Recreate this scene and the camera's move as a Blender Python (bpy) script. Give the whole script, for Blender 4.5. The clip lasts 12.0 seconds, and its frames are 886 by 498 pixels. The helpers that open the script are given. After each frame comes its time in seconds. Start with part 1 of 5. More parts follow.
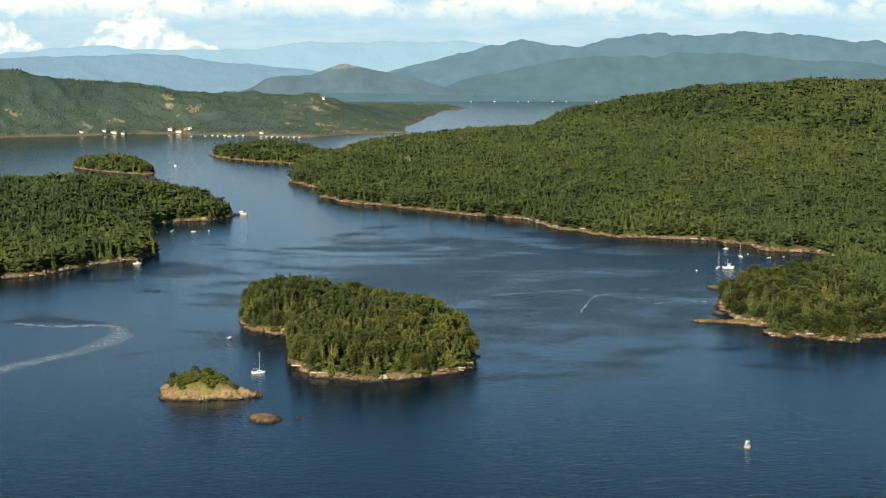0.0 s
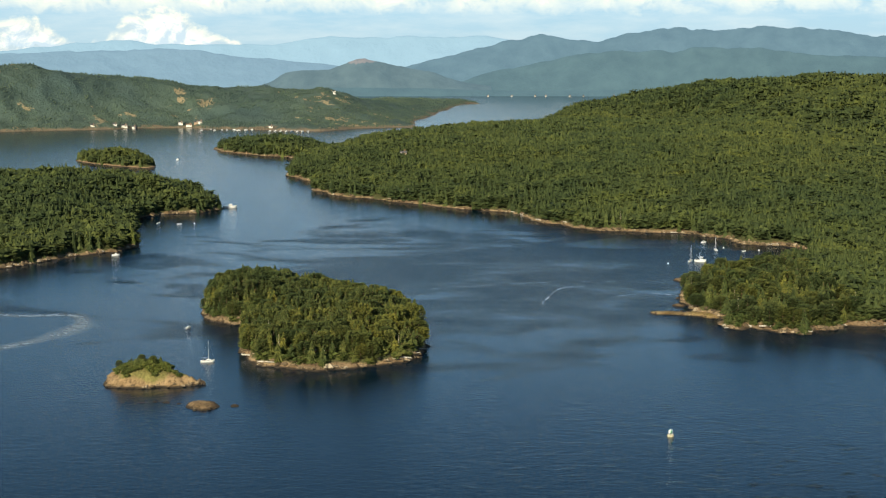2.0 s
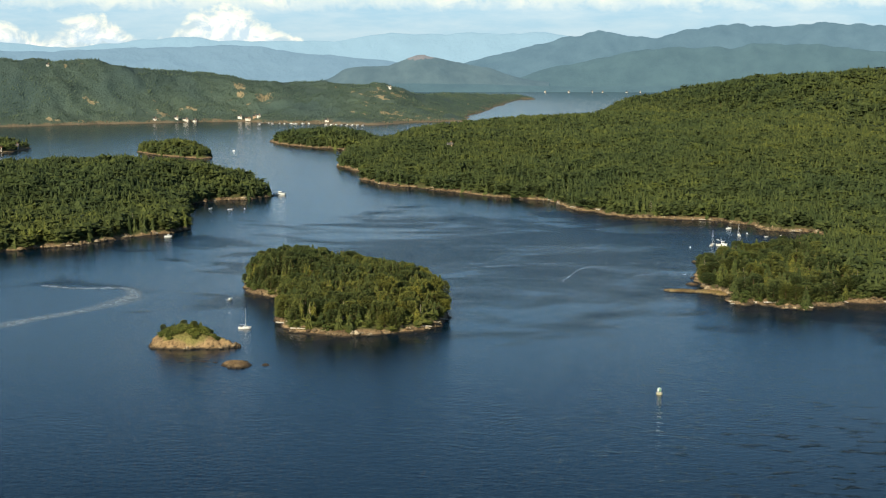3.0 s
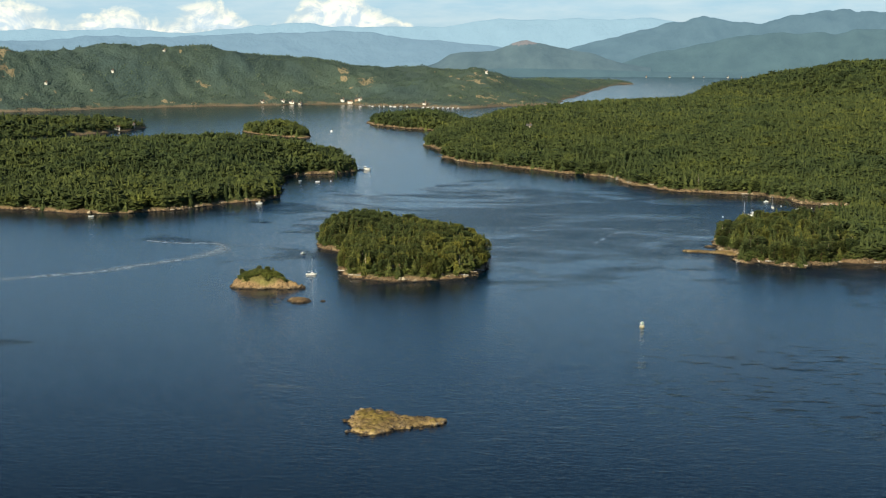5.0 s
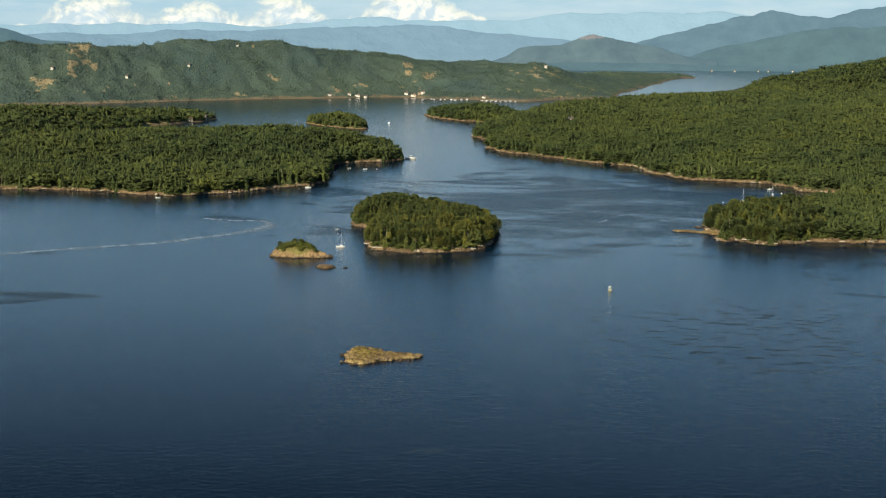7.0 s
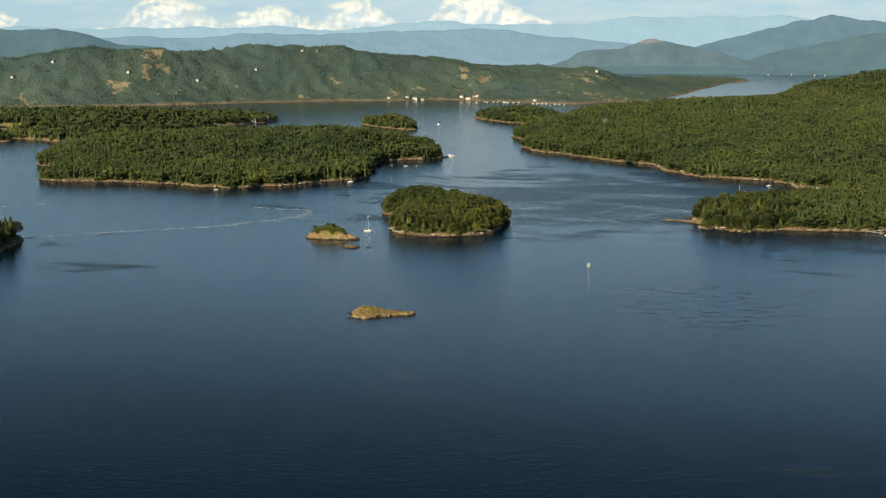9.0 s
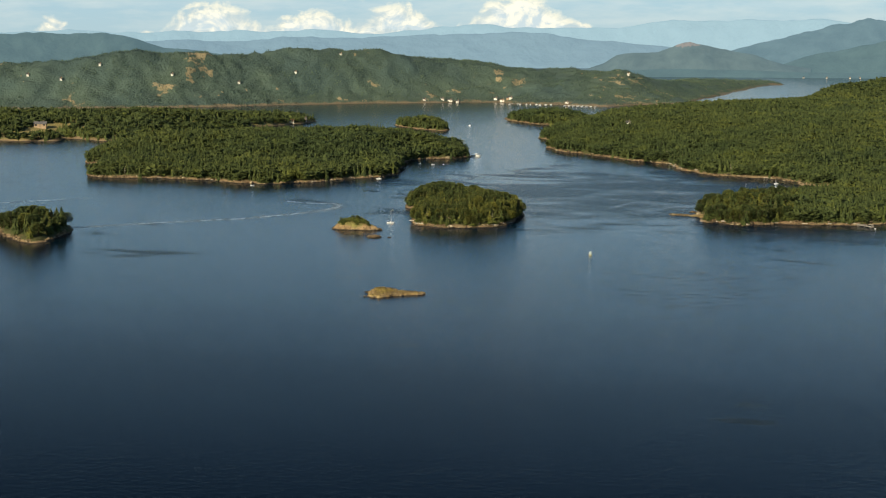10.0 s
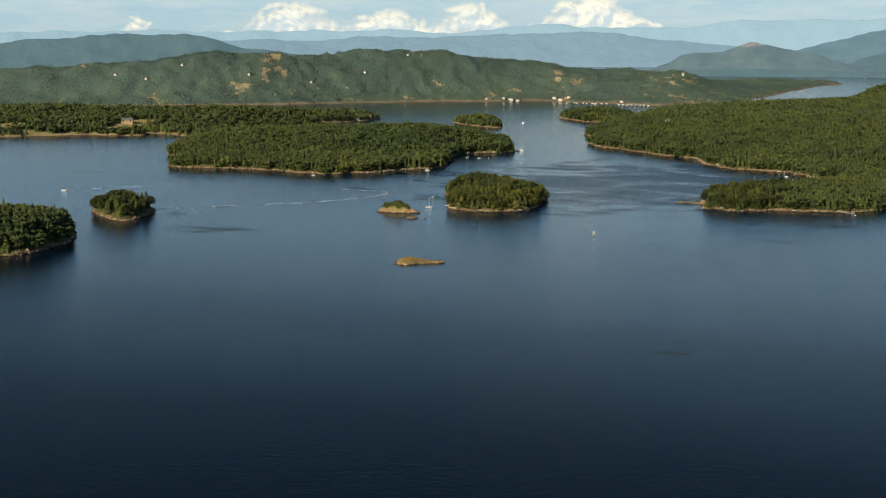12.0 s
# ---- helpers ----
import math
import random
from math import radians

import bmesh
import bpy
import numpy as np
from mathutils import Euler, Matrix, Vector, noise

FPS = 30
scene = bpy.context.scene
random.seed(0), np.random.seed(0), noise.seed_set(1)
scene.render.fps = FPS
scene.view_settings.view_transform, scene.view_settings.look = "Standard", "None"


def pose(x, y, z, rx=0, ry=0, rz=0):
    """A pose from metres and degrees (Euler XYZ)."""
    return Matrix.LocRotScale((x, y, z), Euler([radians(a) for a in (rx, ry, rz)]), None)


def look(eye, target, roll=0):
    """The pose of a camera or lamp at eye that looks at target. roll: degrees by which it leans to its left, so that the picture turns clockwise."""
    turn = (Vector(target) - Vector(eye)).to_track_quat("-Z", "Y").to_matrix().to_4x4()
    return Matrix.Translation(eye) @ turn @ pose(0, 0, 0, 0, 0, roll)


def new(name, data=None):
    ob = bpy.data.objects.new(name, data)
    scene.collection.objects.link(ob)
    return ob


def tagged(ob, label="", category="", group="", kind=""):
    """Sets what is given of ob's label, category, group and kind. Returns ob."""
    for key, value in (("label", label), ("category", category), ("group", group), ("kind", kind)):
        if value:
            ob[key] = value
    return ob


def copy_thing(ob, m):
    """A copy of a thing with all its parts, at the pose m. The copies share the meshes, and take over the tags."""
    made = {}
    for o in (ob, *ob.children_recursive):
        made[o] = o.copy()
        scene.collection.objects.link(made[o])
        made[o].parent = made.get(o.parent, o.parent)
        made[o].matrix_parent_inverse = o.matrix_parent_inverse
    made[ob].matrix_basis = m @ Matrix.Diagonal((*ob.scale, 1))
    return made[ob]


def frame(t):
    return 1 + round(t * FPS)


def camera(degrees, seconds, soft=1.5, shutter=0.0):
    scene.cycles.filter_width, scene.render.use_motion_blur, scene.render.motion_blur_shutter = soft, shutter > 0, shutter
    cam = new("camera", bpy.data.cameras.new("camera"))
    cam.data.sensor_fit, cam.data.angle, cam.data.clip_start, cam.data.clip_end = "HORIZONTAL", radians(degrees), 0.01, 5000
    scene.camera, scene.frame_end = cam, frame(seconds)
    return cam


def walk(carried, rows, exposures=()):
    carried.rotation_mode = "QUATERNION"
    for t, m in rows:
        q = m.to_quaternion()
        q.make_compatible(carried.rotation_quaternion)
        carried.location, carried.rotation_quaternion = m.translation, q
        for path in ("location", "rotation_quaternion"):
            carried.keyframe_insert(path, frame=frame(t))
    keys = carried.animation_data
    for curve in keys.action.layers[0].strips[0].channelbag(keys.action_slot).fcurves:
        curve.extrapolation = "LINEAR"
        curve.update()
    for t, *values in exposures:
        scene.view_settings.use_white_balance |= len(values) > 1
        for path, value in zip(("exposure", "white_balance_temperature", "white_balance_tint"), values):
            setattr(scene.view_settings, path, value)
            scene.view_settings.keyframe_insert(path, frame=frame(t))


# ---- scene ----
# ---- the camera's flight: backwards, rising a little and turning to the left ----
cam = camera(36.0, 12.0, soft=1.2)
# seconds, x, y, z, degrees down, degrees to the right of +y
FLIGHT = [
    (0, 10.2, -291.9, 61.0, 7.87, -0.66),
    (0.5, 15.0, -291.1, 61.6, 8.05, -0.94),
    (1, 19.1, -290.4, 61.8, 8.14, -1.12),
    (1.5, 22.7, -290.9, 61.5, 8.12, -1.28),
    (2, 26.4, -294.8, 60.7, 8.08, -1.83),
    (2.5, 31.1, -304.0, 59.8, 8.11, -3.05),
    (3, 36.6, -316.4, 59.4, 8.20, -4.49),
    (5, 60.2, -366.1, 60.5, 8.82, -9.28),
    (5.5, 66.5, -378.1, 60.9, 8.88, -10.11),
    (6, 73.3, -390.1, 61.6, 8.94, -10.91),
    (6.5, 80.7, -402.4, 62.8, 9.04, -11.77),
    (7, 88.6, -415.2, 64.2, 9.15, -12.64),
    (9, 121.6, -470.1, 68.0, 9.07, -15.72),
    (9.5, 130.6, -485.1, 68.5, 9.00, -16.61),
    (10, 140.2, -500.9, 69.1, 8.95, -17.55),
    (10.5, 150.2, -517.1, 69.9, 8.93, -18.46),
    (11, 160.7, -533.1, 70.9, 8.92, -19.30),
    (11.5, 171.1, -548.9, 72.2, 8.96, -20.12),
    (12, 181.2, -564.7, 73.7, 9.05, -20.87),
]
walk(cam, [(t, pose(x, y, z, 90 - down, 0, -right)) for t, x, y, z, down, right in FLIGHT],
     exposures=[(0.0, 0.68, 6050, 2), (3.0, 0.64, 6050, 2), (7.0, 0.54, 6100, 2), (9.0, 0.53, 6350, 2), (10.0, 0.50, 6400, 2), (12.0, 0.46, 6400, 3)])

# ---- light: low warm sun behind the camera, clear sky ----
SUN_EL, SUN_AZ = 25.0, 199.0          # azimuth clockwise from +y
world = bpy.data.worlds.new("sky")
scene.world = world
world.use_nodes = True
wn = world.node_tree.nodes
sky = wn.new("ShaderNodeTexSky")
sky.sky_type, sky.sun_disc = "NISHITA", False
sky.sun_elevation, sky.sun_rotation = radians(SUN_EL), radians(SUN_AZ)
sky.air_density, sky.dust_density, sky.ozone_density = 1.0, 0.3, 3.0
world.node_tree.links.new(sky.outputs[0], wn["Background"].inputs[0])
wn["Background"].inputs[1].default_value = 0.050
sun = new("sun", bpy.data.lights.new("sun", "SUN"))
sun.data.energy, sun.data.angle, sun.data.color = 4.4, radians(0.6), (1.0, 0.83, 0.60)
se, sa = radians(SUN_EL), radians(SUN_AZ)
sun.matrix_world = look((0, 0, 400), (-math.sin(sa) * math.cos(se), -math.cos(sa) * math.cos(se), 400 - math.sin(se)))


# ---- materials ----
class Nodes:
    """Short hand for building one node material."""

    def __init__(self, name, rough=0.8):
        self.mat = bpy.data.materials.new(name)
        self.mat.use_nodes = True
        self.tree = self.mat.node_tree
        self.bsdf = self.tree.nodes["Principled BSDF"]
        self.bsdf.inputs["Roughness"].default_value = rough
        self.bsdf.inputs["Specular IOR Level"].default_value = 0.3

    def add(self, kind, **inputs):
        n = self.tree.nodes.new(kind)
        for k, v in inputs.items():
            self.put(n, k.replace("_", " "), v)
        return n

    def put(self, n, key, v):
        s = n.inputs[int(key)] if key.isdigit() else n.inputs[key]
        if isinstance(v, bpy.types.NodeSocket):
            self.tree.links.new(v, s)
        else:
            s.default_value = v

    def coords(self, scale=(1, 1, 1), turn=0.0):
        g = self.add("ShaderNodeNewGeometry")
        m = self.add("ShaderNodeMapping", Vector=g.outputs["Position"], Scale=scale)
        m.inputs["Rotation"].default_value[2] = radians(turn)
        return m.outputs[0]

    def noise(self, size, detail=4.0, rough=0.55, vec=None):
        n = self.add("ShaderNodeTexNoise", Vector=vec or self.coords(), Scale=1.0 / size, Detail=detail, Roughness=rough)
        return n.outputs["Fac"]

    def ramp(self, fac, *stops):
        n = self.add("ShaderNodeValToRGB", Fac=fac)
        e = n.color_ramp.elements
        while len(e) < len(stops):
            e.new(0.5)
        for el, (p, c) in zip(e, stops):
            el.position = p
            el.color = (*c, 1) if isinstance(c, tuple) else (c, c, c, 1)
        return n.outputs[0]

    def mix(self, fac, a, b, how="MIX"):
        n = self.tree.nodes.new("ShaderNodeMix")
        n.data_type, n.blend_type = "RGBA", how
        for i, v in ((0, fac), (6, a), (7, b)):
            if isinstance(v, bpy.types.NodeSocket):
                self.tree.links.new(v, n.inputs[i])
            else:
                n.inputs[i].default_value = (*v, 1) if isinstance(v, tuple) else v
        return n.outputs[2]

    def math(self, op, a, b=0.0):
        n = self.tree.nodes.new("ShaderNodeMath")
        n.operation = op
        self.put(n, "0", a)
        self.put(n, "1", b)
        return n.outputs[0]

    def height(self):
        g = self.add("ShaderNodeNewGeometry")
        return self.add("ShaderNodeSeparateXYZ", Vector=g.outputs["Position"]).outputs["Z"]

    def bump(self, h, strength=0.5, dist=0.1):
        b = self.add("ShaderNodeBump", Height=h, Strength=strength, Distance=dist)
        self.put(self.bsdf, "Normal", b.outputs[0])

    def colour(self, c):
        self.put(self.bsdf, "Base Color", c if isinstance(c, bpy.types.NodeSocket) else (*c, 1))
        return self


def plain(name, colour, rough=0.5, metal=0.0, grain=0.12, size=0.3):
    """Paint or plastic with faint weathering."""
    m = Nodes(name, rough)
    dark = tuple(v * (1 - grain * 2) for v in colour)
    m.colour(m.mix(m.ramp(m.noise(size), (0.35, 0.0), (0.7, 1.0)), dark, colour))
    m.bsdf.inputs["Metallic"].default_value = metal
    return m.mat


def leaves(name, a, b, c, by_object=False):
    """Foliage whose tone varies from plant to plant and clump to clump."""
    m = Nodes(name, 0.8)
    m.bsdf.inputs["Specular IOR Level"].default_value = 0.2
    g = m.add("ShaderNodeNewGeometry")
    clump = g.outputs["Random Per Island"]
    col = m.ramp(clump, (0.0, a), (0.55, b), (1.0, c))
    if by_object:
        o = m.add("ShaderNodeObjectInfo").outputs["Random"]
        tone = m.ramp(o, (0.0, (0.62, 0.72, 0.72)), (0.6, (1.0, 1.0, 1.0)), (1.0, (1.35, 1.2, 0.85)))
        col = m.mix(1.0, col, tone, "MULTIPLY")
    stand = m.ramp(m.noise(14.0, 4), (0.34, (0.70, 0.76, 0.78)), (0.52, (1.0, 1.0, 1.0)), (0.68, (1.32, 1.24, 0.95)))
    wide = m.ramp(m.noise(130.0, 3), (0.35, (0.78, 0.84, 0.86)), (0.65, (1.15, 1.08, 0.9)))
    m.colour(m.mix(1.0, m.mix(1.0, col, stand, "MULTIPLY"), wide, "MULTIPLY"))
    m.bump(m.noise(0.25, 3), 0.6, 0.12)
    return m.mat


def shore(name, low, rock, pale, soil, edge, wet=0.35, tree_tone=None):
    """Bare rock with a dark tide band below, and turf and forest litter above."""
    m = Nodes(name, 0.85)
    z = m.height()
    n1, n2, n3 = m.noise(2.6, 5), m.noise(0.5, 4), m.noise(15.0, 3)
    stone = m.mix(m.ramp(n1, (0.35, 0.0), (0.7, 1.0)), rock, pale)
    stone = m.mix(m.ramp(n2, (0.3, 1.0), (0.5, 0.0)), stone, tuple(v * 0.4 for v in rock))
    stone = m.mix(1.0, stone, m.ramp(n3, (0.35, (0.55, 0.52, 0.5)), (0.6, (1.15, 1.1, 1.05))), "MULTIPLY")
    zz = m.math("ADD", z, m.math("MULTIPLY", m.math("SUBTRACT", n1, 0.5), edge * 1.6))
    zz = m.math("ADD", zz, m.math("MULTIPLY", m.math("SUBTRACT", n3, 0.48), edge * 3.4))
    up = m.ramp(m.math("DIVIDE", zz, edge * 2), (0.42, 0.0), (0.62, 1.0))
    turf = m.mix(m.ramp(n2, (0.35, 0.0), (0.65, 1.0)), soil, tuple(min(1, v * 1.7) for v in soil))
    top = m.mix(up, stone, turf)
    tide = m.ramp(m.math("DIVIDE", m.math("ADD", z, m.math("MULTIPLY", n1, 0.25)), wet * 2), (0.35, 0.0), (0.6, 1.0))
    m.colour(m.mix(tide, low, top))
    m.bump(m.math("ADD", n1, m.math("MULTIPLY", n2, 0.5)), 0.8, 0.5)
    return m.mat


def sea():
    """Dark clear sea water: fine ripples, calm slicks and ruffled patches."""
    m = Nodes("sea_water", 0.1)
    m.bsdf.inputs["IOR"].default_value = 1.333
    m.bsdf.inputs["Specular Tint"].default_value = (0.36, 0.90, 1.0, 1)
    big = m.noise(100.0, 4, 0.6, m.coords((1, 2.0, 1), 20))
    tide = m.add("ShaderNodeTexNoise", Vector=m.coords((1, 1.7, 1), -10), Scale=1 / 62.0, Detail=4.0, Roughness=0.52, Distortion=1.6).outputs["Fac"]
    line = m.add("ShaderNodeTexNoise", Vector=m.coords((1, 4.0, 1), 8), Scale=1 / 70.0, Detail=4.0, Roughness=0.6, Distortion=0.9).outputs["Fac"]
    # the tide runs hardest in the channel beyond the small island
    g = m.add("ShaderNodeNewGeometry")
    away = m.tree.nodes.new("ShaderNodeVectorMath")
    away.operation = "DISTANCE"
    m.put(away, "0", g.outputs["Position"])
    away.inputs[1].default_value = (45, 85, 0)
    race = m.ramp(m.math("DIVIDE", away.outputs["Value"], 170.0), (0.3, 1.0), (1.0, 0.0))
    swirl = m.math("ADD", tide, m.math("MULTIPLY", m.math("SUBTRACT", line, 0.5), 0.5))
    swirl = m.math("ADD", swirl, m.math("MULTIPLY", m.math("SUBTRACT", race, 0.66), 0.36))
    ruffle = m.ramp(swirl, (0.455, 0.0), (0.615, 1.0))
    # painted falloff: body colour and reflection dim southwards, like steeply viewed near water
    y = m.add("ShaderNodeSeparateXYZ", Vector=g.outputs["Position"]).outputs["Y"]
    south_falloff = m.math("DIVIDE", m.math("ADD", m.math("ADD", y, 335.0), m.math("MULTIPLY", m.math("SUBTRACT", big, 0.5), 60.0)), 310.0)
    south_falloff = m.ramp(south_falloff, (0.0, 0.0), (0.3, 0.10), (0.65, 0.55), (1.0, 1.0))
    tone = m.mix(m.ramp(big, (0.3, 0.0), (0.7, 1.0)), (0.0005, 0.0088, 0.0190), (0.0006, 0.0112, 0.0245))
    m.colour(m.mix(south_falloff, (0.0001, 0.0030, 0.0105), tone))
    m.put(m.bsdf, "Specular IOR Level", m.math("ADD", 0.04, m.math("MULTIPLY", south_falloff, 0.70)))
    m.put(m.bsdf, "Roughness", m.math("MULTIPLY", m.ramp(ruffle, (0.0, 0.145), (1.0, 0.25)), m.math("ADD", 0.4, m.math("MULTIPLY", south_falloff, 0.6))))
    fine = m.noise(0.5, 3, 0.6, m.coords((1, 1.8, 1), 15))
    chop = m.noise(2.0, 3, 0.6, m.coords((1, 2.0, 1), -25))
    h = m.math("SUBTRACT", m.math("ADD", m.math("MULTIPLY", fine, 0.5), chop), 0.75)
    # short tide rips off the grassy reef
    reef = m.tree.nodes.new("ShaderNodeVectorMath")
    reef.operation = "DISTANCE"
    m.put(reef, "0", g.outputs["Position"])
    reef.inputs[1].default_value = (88, -122, 0)
    rips = m.ramp(m.noise(5.0, 4, 0.62, m.coords((1, 2.6, 1), 5)), (0.58, 0.0), (0.72, 1.0))
    rips = m.math("MULTIPLY", rips, m.ramp(m.math("DIVIDE", reef.outputs["Value"], 150.0), (0.08, 0.50), (0.26, 0.13), (0.7, 0.03)))
    h = m.math("ADD", m.math("MULTIPLY", h, m.ramp(ruffle, (0.0, 0.16), (1.0, 1.0))), rips)
    m.bump(h, 0.8, 0.5)
    return m.mat


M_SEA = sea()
M_LEAF = leaves("conifer_needles", (0.038, 0.049, 0.015), (0.063, 0.076, 0.021), (0.100, 0.108, 0.030), True)
M_FOREST = leaves("forest_canopy", (0.035, 0.047, 0.0155), (0.051, 0.067, 0.020), (0.074, 0.089, 0.0265))
# far woods: distance haze painted into the base colour as lighter, bluer greens
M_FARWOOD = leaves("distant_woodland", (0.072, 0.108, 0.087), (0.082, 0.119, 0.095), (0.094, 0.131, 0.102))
M_BRUSH = leaves("low_brush", (0.045, 0.062, 0.014), (0.075, 0.092, 0.022), (0.11, 0.115, 0.035))
M_BARK = plain("tree_bark", (0.17, 0.105, 0.06), 0.9, 0, 0.3, 0.4)
M_SHORE = shore("shore_rock", (0.035, 0.026, 0.017), (0.22, 0.15, 0.08), (0.40, 0.30, 0.18), (0.055, 0.055, 0.018), 0.95, 0.42)
M_ISLET = shore("bare_islet_rock", (0.045, 0.032, 0.018), (0.24, 0.165, 0.08), (0.36, 0.26, 0.14), (0.13, 0.115, 0.035), 2.3, 0.42)
M_REEF = shore("grassy_reef_rock", (0.04, 0.028, 0.014), (0.24, 0.165, 0.06), (0.45, 0.35, 0.18), (0.155, 0.112, 0.028), 0.6, 0.2)
M_FARGROUND = shore("distant_ground", (0.09, 0.075, 0.05), (0.30, 0.24, 0.15), (0.4, 0.33, 0.22), (0.075, 0.088, 0.05), 3.0, 1.0)


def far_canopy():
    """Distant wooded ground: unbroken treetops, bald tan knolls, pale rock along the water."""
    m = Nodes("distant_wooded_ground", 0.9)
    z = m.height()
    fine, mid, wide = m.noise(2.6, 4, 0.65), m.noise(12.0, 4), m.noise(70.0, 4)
    # treetop greens lightened and blued to paint in the hazy air
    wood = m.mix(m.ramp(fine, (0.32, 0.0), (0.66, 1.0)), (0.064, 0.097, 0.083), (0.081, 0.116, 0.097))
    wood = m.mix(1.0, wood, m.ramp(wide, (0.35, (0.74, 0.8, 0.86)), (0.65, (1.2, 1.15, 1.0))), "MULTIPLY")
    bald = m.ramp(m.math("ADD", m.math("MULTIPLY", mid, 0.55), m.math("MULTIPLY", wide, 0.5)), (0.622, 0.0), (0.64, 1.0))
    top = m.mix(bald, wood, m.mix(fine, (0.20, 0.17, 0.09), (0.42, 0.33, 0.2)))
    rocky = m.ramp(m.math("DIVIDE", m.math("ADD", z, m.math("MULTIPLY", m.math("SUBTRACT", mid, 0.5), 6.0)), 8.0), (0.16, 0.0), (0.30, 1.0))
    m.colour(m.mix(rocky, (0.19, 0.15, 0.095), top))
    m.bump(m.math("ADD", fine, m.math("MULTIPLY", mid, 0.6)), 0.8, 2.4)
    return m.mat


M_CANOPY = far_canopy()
M_FIELD = shore("field_ground", (0.05, 0.04, 0.025), (0.25, 0.18, 0.1), (0.4, 0.31, 0.19), (0.19, 0.155, 0.06), 1.2, 0.42)

# ---- numeric terrain ----
LATTICE = np.random.default_rng(5).random((256, 256))


def value_noise(x, y):
    xi, yi = np.floor(x).astype(int), np.floor(y).astype(int)
    fx, fy = x - xi, y - yi
    fx, fy = fx * fx * (3 - 2 * fx), fy * fy * (3 - 2 * fy)
    a, b = LATTICE[xi % 256, yi % 256], LATTICE[(xi + 1) % 256, yi % 256]
    c, d = LATTICE[xi % 256, (yi + 1) % 256], LATTICE[(xi + 1) % 256, (yi + 1) % 256]
    return (a * (1 - fx) + b * fx) * (1 - fy) + (c * (1 - fx) + d * fx) * fy - 0.5


def fractal(x, y, size, octaves=4):
    return sum(value_noise(x / size * 2 ** k + 17.3 * k, y / size * 2 ** k + 9.1 * k) * 0.55 ** k for k in range(octaves))


def rounded(points, steps=6):
    """A closed Catmull-Rom curve through the points of a plan."""
    p = np.array(points, float)
    out = []
    for i in range(len(p)):
        a, b, c, d = p[i - 1], p[i], p[(i + 1) % len(p)], p[(i + 2) % len(p)]
        for k in range(steps):
            t = k / steps
            out.append(0.5 * (2 * b + (c - a) * t + (2 * a - 5 * b + 4 * c - d) * t * t + (3 * b - a - 3 * c + d) * t ** 3))
    return np.array(out)


def inside_distance(poly, x, y):
    """Metres to the outline, positive inside."""
    best = np.full(x.shape, 1e9)
    odd = np.zeros(x.shape, bool)
    for (ax, ay), (bx, by) in zip(poly, np.roll(poly, -1, 0)):
        dx, dy = bx - ax, by - ay
        t = np.clip(((x - ax) * dx + (y - ay) * dy) / (dx * dx + dy * dy + 1e-9), 0, 1)
        best = np.minimum(best, (x - ax - t * dx) ** 2 + (y - ay - t * dy) ** 2)
        if by != ay:
            odd ^= ((ay > y) != (by > y)) & (x < dx * (y - ay) / (by - ay) + ax)
    return np.where(odd, 1, -1) * np.sqrt(best)


